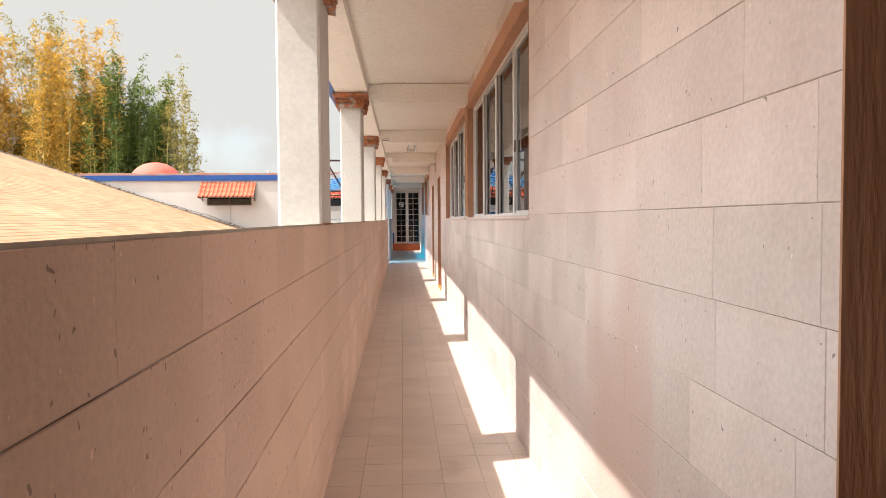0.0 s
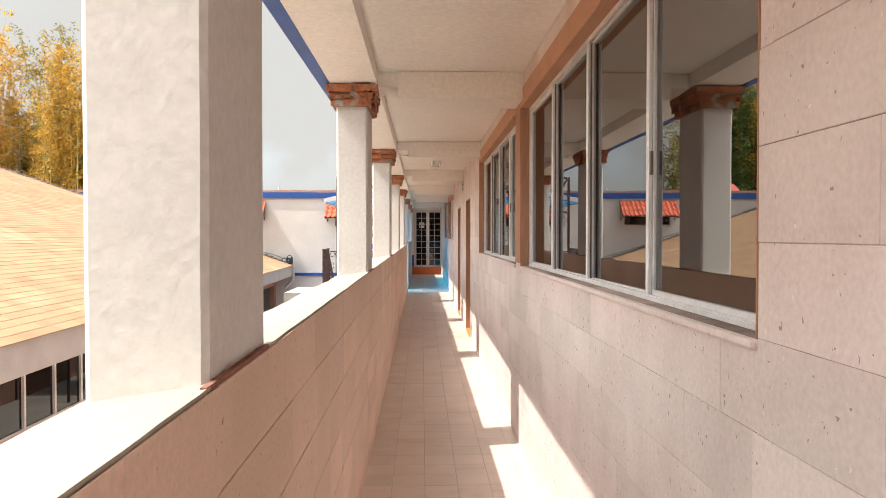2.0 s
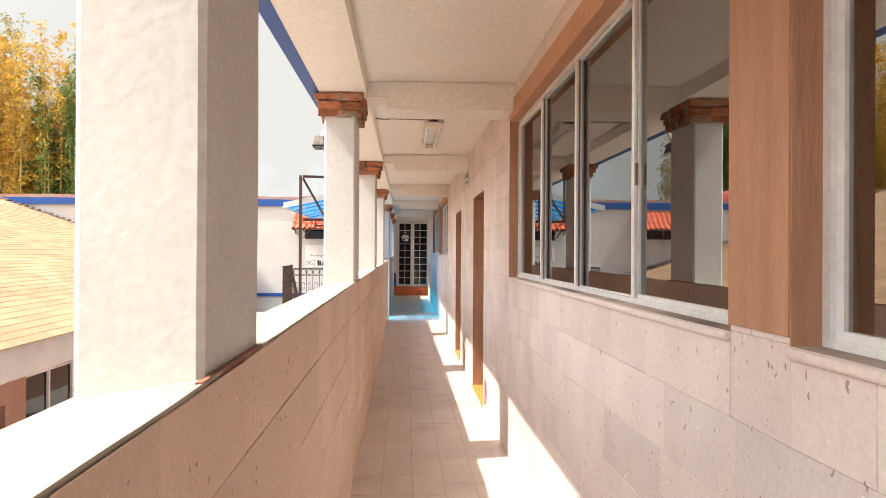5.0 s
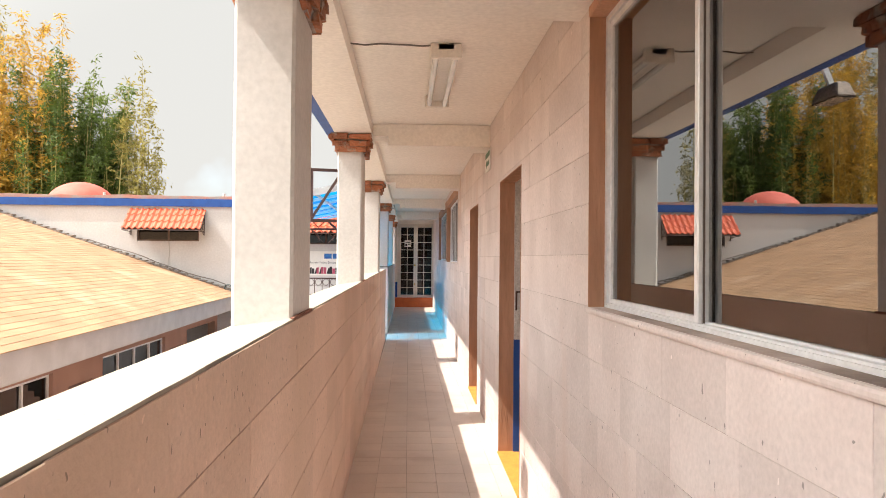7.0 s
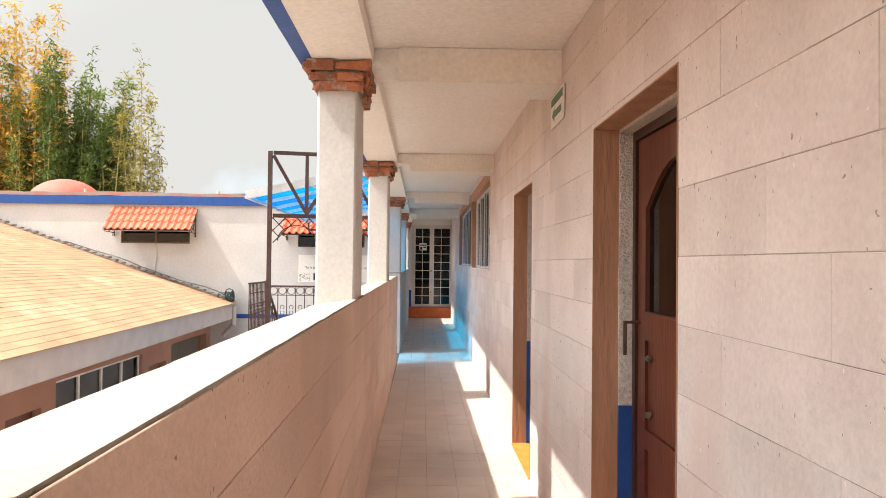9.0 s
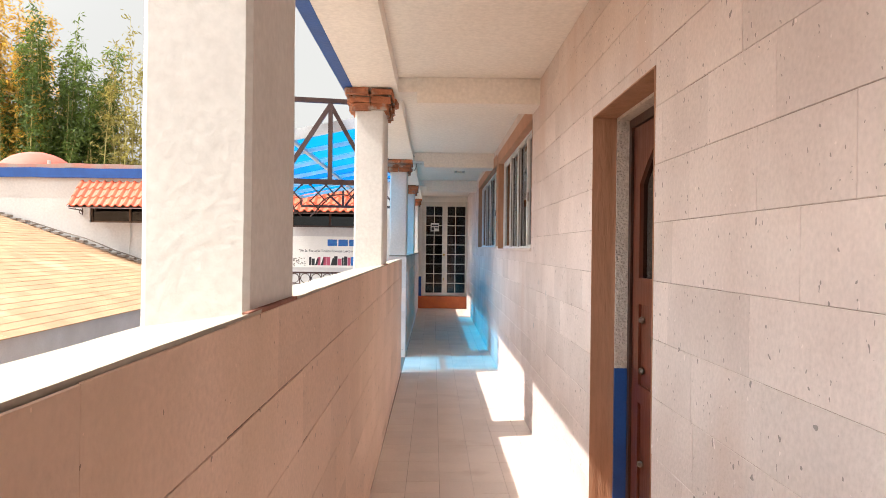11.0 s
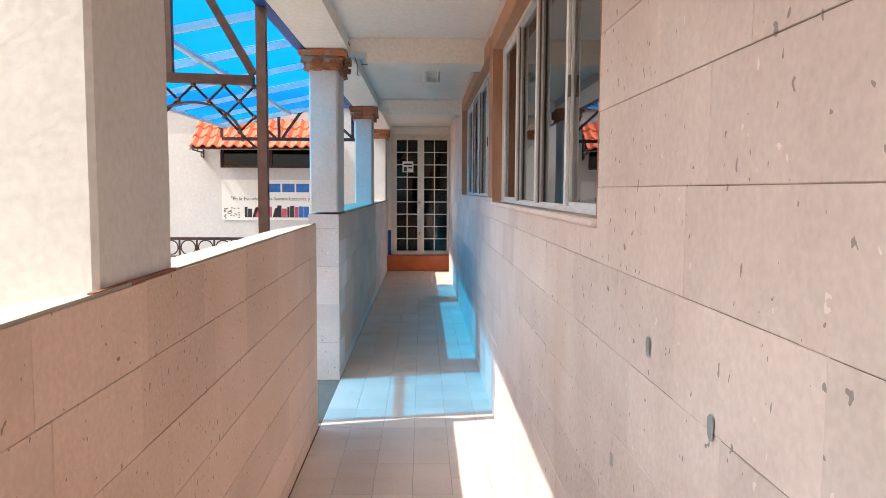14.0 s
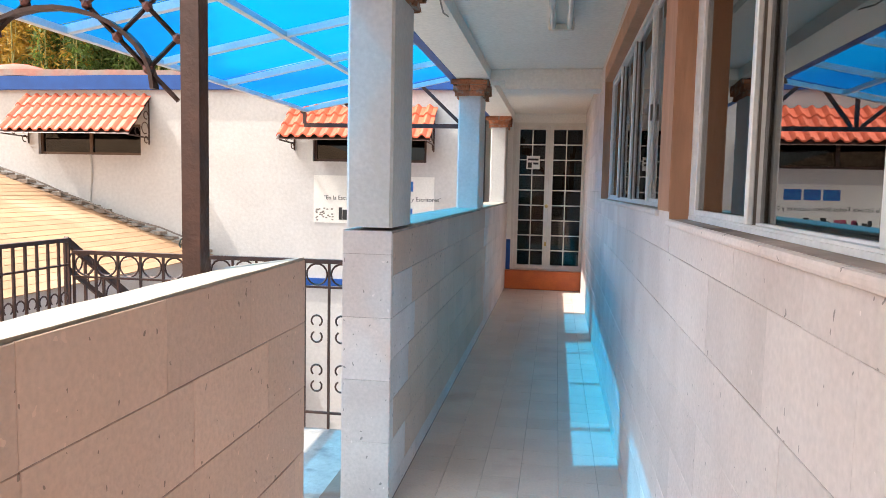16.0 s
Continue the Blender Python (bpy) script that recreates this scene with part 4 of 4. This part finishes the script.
# banner
bn = thing("banner", (-2.1, WY, 0.95), "printed white school banner on the wall", "banner")
part("cloth", boxes((-3.02, -1.15, WY - 0.008, WY - 0.003, 0.95, 1.67)), PAPER, bn)
yb = WY - 0.009
part("mark", boxes((-2.20, -1.98, yb - 0.001, yb, 1.45, 1.60), (-1.95, -1.73, yb - 0.001, yb, 1.45, 1.60), (-1.70, -1.47, yb - 0.001, yb, 1.45, 1.60)), INKBLUE, bn, "blue printed mark")
face_s = Matrix(((1, 0, 0, 0), (0, 0, -1, 0), (0, 1, 0, 0), (0, 0, 0, 1)))
lettering("\"En la Escuela Todos Somos Lectores y Escritores\"", 0.088, Matrix.Translation((-1.95, yb - 0.001, 1.305)) @ face_s, INK, bn)
rnd = random.Random(3)
x = -2.62
while x < -1.5:
    w = rnd.uniform(0.04, 0.09)
    h = rnd.uniform(0.15, 0.22)
    bm = bmesh.new()
    tl = rnd.choice((0, 0, 0.05))
    bm.faces.new([bm.verts.new(p) for p in ((x, yb - 0.001, 1.0), (x + w, yb - 0.001, 1.0), (x + w + tl, yb - 0.001, 1.0 + h), (x + tl, yb - 0.001, 1.0 + h))])
    part("printed_book", bm, rnd.choice((PINKINK, PINKINK, INKBLUE, INK)), bn)
    x += w + 0.006
bm = bmesh.new()
for k in range(26):
    tx, tz = -2.99 + 0.26 * rnd.random() ** 1.5, 0.97 + 0.2 * rnd.random()
    box(bm, tx, tx + 0.03, yb - 0.001 - 0.00002 * k, yb, tz, tz + 0.02)
part("printed_tree", bm, WIRE, bn, "grey printed tree")


# ---- stair landing, iron frame, rails ----
solo("landing", boxes((-3.4, -0.451, 21.62, 23.75, -0.25, -0.01)), CONCRETE, "rough concrete stair landing", "landing", kind="structure", base=(0, 0, 0))
TL, TR = Vector((-1.91, 21.18, 0)), Vector((-0.395, 21.48, 0))


def along(u, z):
    p = TL.lerp(TR, u)
    return (p.x, p.y, z)


tr = thing("iron_gate_frame", along(0.5, GROUND), "dark brown iron truss arch with lattice over the stair", "gate frame")
for u, zt in ((0.0, 3.05), (1.0, 3.05)):
    p = along(u, 0)
    part("post", boxes((p[0] - 0.028, p[0] + 0.028, p[1] - 0.028, p[1] + 0.028, GROUND, zt)), IRON, tr)
part("top_chord", bar(bmesh.new(), along(0.03, 3.03), along(0.97, 3.03), 0.05, 0.05), IRON, tr)
part("bottom_chord", bar(bmesh.new(), along(0.03, 2.135), along(0.97, 2.135), 0.055, 0.05), IRON, tr)
for u in (1 / 3, 2 / 3):
    part("upright", bar(bmesh.new(), along(u, 2.16), along(u, 3.0), 0.045, 0.045), IRON, tr)
for a, b in ((0.03, 1 / 3), (2 / 3, 1 / 3), (2 / 3, 0.97)):
    part("brace", bar(bmesh.new(), along(a, 2.99), along(b, 2.17), 0.045, 0.04), IRON, tr)
for h in (0, 1):
    lat = part("arch", bmesh.new(), IRON, tr)
    u0, u1 = h * 0.5 + 0.03, h * 0.5 + 0.47
    bm = bmesh.new()
    um = (u0 + u1) / 2
    ap = [(um + 0.40 * (u1 - u0) * math.cos(math.pi * k / 16), 1.78 + 0.22 * math.sin(math.pi * k / 16)) for k in range(17)]
    for (ua, za), (ub, zb2) in zip(ap, ap[1:]):
        bar(bm, along(ua, za), along(ub, zb2), 0.012, 0.03)
    part("arch_bar", bm, IRON, lat)
    bm = bmesh.new()
    knob = bpy.data.materials.get("rust_knob") or material("rust_knob", (0.16, 0.06, 0.05), None, 9, 0.5, metal=0.3)
    nx, step_z = 8, 0.088
    du = (u1 - u0) / nx
    for i in range(nx + 1):
        for k in range(4):
            u, z = u0 + i * du, 2.10 - k * step_z
            v = (u - um) / (0.40 * (u1 - u0))
            floor_z = 1.78 + 0.22 * math.sqrt(max(0, 1 - v * v)) - 0.03 if abs(v) < 1 else 1.78
            if z < floor_z or (i + k) % 2:
                continue
            part("rosette", ball(bmesh.new(), along(u, z), 0.017), knob, lat)
            for di in (-1, 1):
                if 0 <= i + di <= nx:
                    w = (u + di * du - um) / (0.40 * (u1 - u0))
                    if abs(w) >= 1 or z - step_z > 1.75 + 0.22 * math.sqrt(1 - w * w):
                        rod(bm, along(u, z), along(u + di * du, z - step_z), 0.007, 4)
                    if k:
                        rod(bm, along(u, z), along(u + di * du, z + step_z), 0.007, 4)
    part("lattice", bm, IRON, lat)


def railing(p, q, zt, zb, rings, label, spacing=0.115):
    """A wrought iron railing between two points: rails, balusters, hoops or scrolls."""
    p, q = Vector((*p, 0)), Vector((*q, 0))
    r = thing("railing", ((p.x + q.x) / 2, (p.y + q.y) / 2, zb), label, "railing")
    up = Vector((0, 0, 1))
    ax = "y" if abs(q.x - p.x) > abs(q.y - p.y) else "x"
    part("top_rail", bar(bmesh.new(), p + zt * up, q + zt * up, 0.04, 0.025, up), IRON, r)
    part("middle_rail", bar(bmesh.new(), p + (zt - 0.16) * up, q + (zt - 0.16) * up, 0.02, 0.012, up), IRON, r)
    part("bottom_rail", bar(bmesh.new(), p + (zb + 0.1) * up, q + (zb + 0.1) * up, 0.02, 0.012, up), IRON, r)
    n = max(2, round((q - p).length / spacing))
    for i in range(n + 1):
        c = p.lerp(q, i / n)
        part("baluster", bar(bmesh.new(), c + zb * up, c + (zt - 0.01) * up, 0.014, 0.014, (1, 0, 0)), IRON, r)
        if i < n:
            m = p.lerp(q, (i + 0.5) / n)
            if rings:
                part("hoop", ring(bmesh.new(), m + (zt - 0.08) * up, 0.066, 0.006, ax, n=14), IRON, r)
            bm = bmesh.new()
            for zc in (zt - 0.42, zb + 0.32):
                ring(bm, m + (zc + 0.05) * up, 0.035, 0.006, ax, -60, 230, 9)
                ring(bm, m + (zc - 0.05) * up, 0.035, 0.006, ax, 120, 410, 9)
            part("scroll", bm, IRON, r)


railing((-2.46, 22.35), (-2.46, 23.70), 1.13, 0.0, False, "dark wrought iron railing beside the stair landing", 0.1)
railing((-2.44, 23.72), (-0.40, 23.72), 1.05, 0.0, True, "dark wrought iron railing with hoops and scrolls", 0.16)
# sloping rail down the stair
sr = thing("stair_railing", (-2.42, 24.4, -0.6), "sloping iron stair railing with hoops", "railing")
bm = bmesh.new()
a, b = Vector((-2.50, 23.72, 1.13)), Vector((-2.50, 25.3, 0.06))
part("top_rail", bar(bmesh.new(), a, b, 0.045, 0.03, (1, 0, 0)), IRON, sr)
part("lower_rail", bar(bmesh.new(), a - Vector((0, 0, 0.18)), b - Vector((0, 0, 0.18)), 0.03, 0.02, (1, 0, 0)), IRON, sr)
for k in range(9):
    c = a.lerp(b, k / 8)
    part("baluster", bar(bmesh.new(), c, c - Vector((0, 0, 1.1)), 0.016, 0.016, (1, 0, 0)), IRON, sr)
    if k < 8:
        c = a.lerp(b, (k + 0.5) / 8) - Vector((0, 0, 0.09))
        part("hoop", ring(bmesh.new(), c, 0.07, 0.007, "x", n=14), IRON, sr)
stair = thing("stair", (-2.9, 25.5, GROUND), "concrete stair down to the courtyard", "stair", kind="structure")
for k in range(14):
    part("tread", boxes((-3.4, -2.45, 23.75 + 0.27 * k, 23.75 + 0.27 * (k + 1), -0.25 - 0.18 * (k + 1) - 0.1, -0.01 - 0.18 * (k + 1))), CONCRETE, stair)

# ---- blue canopy ----
cn = thing("canopy", (-1.4, 25.0, 2.4), "blue translucent sheet canopy on pale steel ribs", "canopy")
LN, LF, HN, HF = Vector((-2.27, 21.30, 2.45)), Vector((-2.42, 28.0, 2.47)), Vector((-0.44, 21.56, 2.88)), Vector((-0.44, 28.0, 2.88))


def cpt(u, v, dz=0.0):
    return LN.lerp(LF, v).lerp(HN.lerp(HF, v), u) + Vector((0, 0, dz))


NS = 6
for k in range(NS):
    bm = bmesh.new()
    v0, v1 = k / NS, (k + 1) / NS
    vs = [bm.verts.new(cpt(u, v, 0.004 * (k % 2))) for u, v in ((-0.03, v0), (1, v0), (1, v1), (-0.03, v1))]
    bm.faces.new(vs)
    part("sheet", bm, SHEET, cn)
RIB = material("pale_steel", (0.72, 0.74, 0.76), None, 5, 0.45, 0.1)
for k in range(NS + 1):
    part("rib", bar(bmesh.new(), cpt(0, k / NS, -0.04), cpt(1, k / NS, -0.04), 0.05, 0.05), RIB, cn)
for u in (0.0, 0.5, 1.0):
    part("purlin", bar(bmesh.new(), cpt(u, 0, -0.045), cpt(u, 1, -0.045), 0.04, 0.05, (1, 0, 0)), RIB, cn)
part("edge_beam", bar(bmesh.new(), cpt(0.0, -0.004, -0.02), cpt(1.0, -0.004, -0.02), 0.12, 0.03), RIB, cn, "pale steel edge beam")
# small truss carrying the canopy's far end
ft = thing("canopy_truss", (-1.5, 28.1, 2.0), "dark iron truss under the canopy's far end", "truss")
part("top_chord", bar(bmesh.new(), (-2.5, 28.06, 2.42), (-0.5, 28.06, 2.84), 0.05, 0.04), IRON, ft)
part("bottom_chord", bar(bmesh.new(), (-2.45, 28.06, 2.25), (-0.45, 28.06, 2.25), 0.05, 0.04), IRON, ft)
for a, b in ((-2.45, -2.45), (-1.95, -1.65), (-1.6, -1.6), (-1.25, -1.55), (-1.0, -0.5), (-0.5, -0.5)):
    part("brace", bar(bmesh.new(), (a, 28.06, 2.42 + 0.21 * (a + 2.5)), (b, 28.06, 2.27), 0.04, 0.035), IRON, ft)


# ---- bamboo behind the white building ----
def bamboo(x, y, zt, n, mat, seed, label, spread, lo=2.0, dens=230):
    rnd = random.Random(seed)
    t = thing("bamboo_clump", (x, y, GROUND), label, "bamboo", "bamboo grove")
    cb = bmesh.new()
    verts, faces = [], []
    for _ in range(n):
        bx, by = x + rnd.gauss(0, spread * 0.45), y + rnd.gauss(0, 1.0)
        h = (zt - GROUND) * rnd.uniform(0.6, 1.0)
        lx, ly = rnd.gauss(0, spread * 0.36) + (bx - x) * 0.3, rnd.gauss(0, 0.6)
        pts = [Vector((bx + lx * s ** 2.2, by + ly * s ** 2.2, GROUND + h * s)) for s in (0, 0.2, 0.4, 0.6, 0.75, 0.88, 1.0)]
        for i, (p, q) in enumerate(zip(pts, pts[1:])):
            rod(cb, p, q, 0.055 * (1 - i / 6.5), 5, 0.055 * (1 - (i + 1) / 6.5))
        twigs = int(dens / 5.5)
        for _ in range(twigs):
            s = 0.3 + 0.7 * rnd.random() ** 0.8
            k = min(5, int(s * 6))
            c = Vector((bx + lx * s ** 2.2, by + ly * s ** 2.2, GROUND + h * s))
            reach = (1.15 - s * 0.8) * rnd.uniform(0.2, 1.0)
            a = rnd.uniform(0, 6.28)
            tip = c + Vector((math.cos(a) * reach, math.sin(a) * reach, rnd.uniform(-0.1, 0.45) * reach))
            for _ in range(9):
                o = c.lerp(tip, rnd.uniform(0.3, 1.1)) + Vector([rnd.gauss(0, 0.10) for _ in range(3)])
                d = Vector((rnd.gauss(0, 1), rnd.gauss(0, 1), rnd.gauss(-0.5, 0.7))).normalized()
                w = d.cross(Vector((rnd.gauss(0, 1), rnd.gauss(0, 1), rnd.gauss(0, 1)))).normalized()
                ln, wd = rnd.uniform(0.16, 0.34), rnd.uniform(0.02, 0.045)
                i = len(verts)
                verts += [o, o + d * ln * 0.45 + w * wd, o + d * ln, o + d * ln * 0.45 - w * wd]
                faces.append((i, i + 1, i + 2, i + 3))
    tagged(part("culm_thicket", cb, CULM, t, "thin tan bamboo culms"), kind="stuff")
    me = bpy.data.meshes.new("foliage")
    me.from_pydata([v - BASE[t] for v in verts], [], faces)
    me.materials.append(mat)
    ob = new("foliage", me)
    ob.parent = t
    tagged(ob, kind="stuff")


YL, OL, GL = "tall bamboo clump with yellow dry leaves", "tall bamboo clump with olive leaves", "dense green bamboo clump behind the wall"
bamboo(-26.5, 45.5, 15.4, 34, LEAF_YELLOW, 1, YL, 2.0, dens=340)
bamboo(-23.8, 45.0, 14.2, 34, LEAF_YELLOW, 2, YL, 2.0, dens=340)
bamboo(-21.5, 46.0, 15.2, 32, LEAF_OLIVE, 3, OL, 1.8)
bamboo(-20.0, 44.5, 12.6, 32, LEAF_YELLOW, 4, YL, 1.6, dens=300)
bamboo(-18.2, 45.5, 13.6, 30, LEAF_YELLOW, 5, YL, 1.5, dens=340)
bamboo(-16.6, 44.6, 11.4, 36, LEAF_GREEN, 6, GL, 1.5, dens=420)
bamboo(-15.0, 45.0, 10.4, 32, LEAF_GREEN, 7, GL, 1.3, dens=420)
bamboo(-13.3, 45.0, 11.6, 18, LEAF_OLIVE, 8, OL, 1.0)
bamboo(-22.5, 47.5, 9.0, 30, LEAF_OLIVE, 9, OL, 2.5, dens=300)
bamboo(-18.0, 47.5, 8.6, 30, LEAF_GREEN, 10, GL, 2.5, dens=300)
bamboo(-27.5, 47.5, 9.5, 30, LEAF_OLIVE, 11, OL, 2.5, dens=300)

# ---- stone slabs and floor tiles, piece by piece ----
SHARED = {}


def slab(name, w, h, t, mat, axis):
    """One mesh for each size: a thin block with slightly eased edges. axis: the way it faces (x, -x or z)."""
    key = (name, round(w, 3), round(h, 3), axis)
    if key not in SHARED:
        g, e = 0.0007, 0.0013
        bm = bmesh.new()
        lo = [(g, g), (w - g, g), (w - g, h - g), (g, h - g)]
        hi = [(g + e, g + e), (w - g - e, g + e), (w - g - e, h - g - e), (g + e, h - g - e)]
        put = {"x": lambda u, v, d: (-d, u, v), "-x": lambda u, v, d: (d, u, v), "z": lambda u, v, d: (u, v, d), "y": lambda u, v, d: (u, -d, v)}[axis]
        a = [bm.verts.new(put(u, v, 0)) for u, v in lo]
        b = [bm.verts.new(put(u, v, t - 0.0015)) for u, v in lo]
        c = [bm.verts.new(put(u, v, t)) for u, v in hi]
        for i in range(4):
            j = (i + 1) % 4
            bm.faces.new((a[i], a[j], b[j], b[i]))
            bm.faces.new((b[i], b[j], c[j], c[i]))
        bm.faces.new(c)
        bmesh.ops.recalc_face_normals(bm, faces=bm.faces[:])
        if bm.faces[-1].normal.dot(Vector(put(0, 0, 1))) < 0:
            bmesh.ops.reverse_faces(bm, faces=bm.faces[:])
        me = bpy.data.meshes.new(name)
        bm.to_mesh(me)
        bm.free()
        me.materials.append(mat)
        SHARED[key] = me
    return SHARED[key]


def lay(name, pieces, thick, mat, axis, parent, near, origin):
    """pieces: (u, v, w, h). Those within near(u) are objects, up to 300; the others are joined into one mesh."""
    verts, faces, count = [], [], 0
    rnd = random.Random(len(pieces))
    for u, v, w, h in pieces:
        me = slab(name, w, h, thick, mat, axis)
        o = Vector(origin(u, v)) + Vector((rnd.uniform(-0.0008, 0.0008) if axis in ("x", "-x") else 0, 0, rnd.uniform(-0.0006, 0.0006) if axis == "z" else 0))
        if near(u, v) and count < 300:
            ob = new(name, me)
            ob.parent = parent
            ob.location = o
            count += 1
        else:
            i = len(verts)
            verts += [Vector(x.co) + o for x in me.vertices]
            faces += [[i + k for k in p.vertices] for p in me.polygons]
    if verts:
        me = bpy.data.meshes.new(name + "s")
        me.from_pydata(verts, [], faces)
        me.materials.append(mat)
        ob = new(name + "s", me)
        ob.parent = parent
        tagged(ob, kind="stuff")


def courses(y0, y1, z0, z1, zs, seed, holes=()):
    rnd = random.Random(seed)
    out = []
    z = zs
    while z < z1:
        y = y0 - rnd.uniform(0, 0.6)
        while y < y1:
            w = rnd.choice((0.4, 0.4, 0.6, 0.45, 0.5))
            rs = [(max(y, y0), min(y + w, y1), max(z, z0), min(z + 0.2, z1))]
            for h in holes:
                rs = cut_rects(rs, h)
            out += [(a, c, b - a, d - c) for a, b, c, d in rs if b - a > 0.012 and d - c > 0.012]
            y += w
        z += 0.2
    return out


lay("stone", courses(-3.0, END, 0.0, CEIL, -0.09, 11, HOLES), 0.0024, STONE, "x", wall_east, lambda u, v: 1.3 < u < 5.5 or 11.4 < u < 15.8 or 16.9 < u < 19, lambda u, v: (lean(WX + 0.004, u), u, v))
rising = [(u, v * (1 + PARAPET_RISE * (u - 10) / 1.27), w, h * (1 + PARAPET_RISE * (u - 10) / 1.27)) for u, v, w, h in courses(-3.0, 21.60, 0.0, TOPZ - 0.006, -0.115, 12)]
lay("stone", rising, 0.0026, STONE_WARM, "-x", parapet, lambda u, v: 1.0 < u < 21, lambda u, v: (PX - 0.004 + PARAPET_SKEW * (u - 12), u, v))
lay("stone", courses(22.75, END, 0.0, 1.309, -0.1, 13), 0.0026, STONE, "-x", far_parapet, lambda u, v: u < 27, lambda u, v: (-0.099, u, v))
lay("stone", [(-0.335, z, 0.236, min(0.3, 1.309 - z)) for z in (0.0, 0.3, 0.6, 0.9, 1.2)], 0.004, STONE, "y", far_parapet, lambda u, v: True, lambda u, v: (u, 22.75, v))
tiles = []
rnd = random.Random(21)
for r in range(-15, 153):
    for c in range(-1, 6):
        x, w = 0.105 + 0.2 * (c - 0) - 0.0, 0.2
        x0, x1 = max(x, -0.1), min(x + w, 1.08)
        if x1 - x0 < 0.02 or r * 0.2 > END - 0.2:
            continue
        if rnd.random() < 0.06:
            tiles += [(x0, r * 0.2, x1 - x0, 0.1), (x0, r * 0.2 + 0.1, x1 - x0, 0.1)]
        else:
            tiles.append((x0, r * 0.2, x1 - x0, 0.2))
lay("tile", tiles, 0.004, FLOORTILE, "z", floor, lambda u, v: 12.8 < v < 22.5, lambda u, v: (u, v, -0.003))
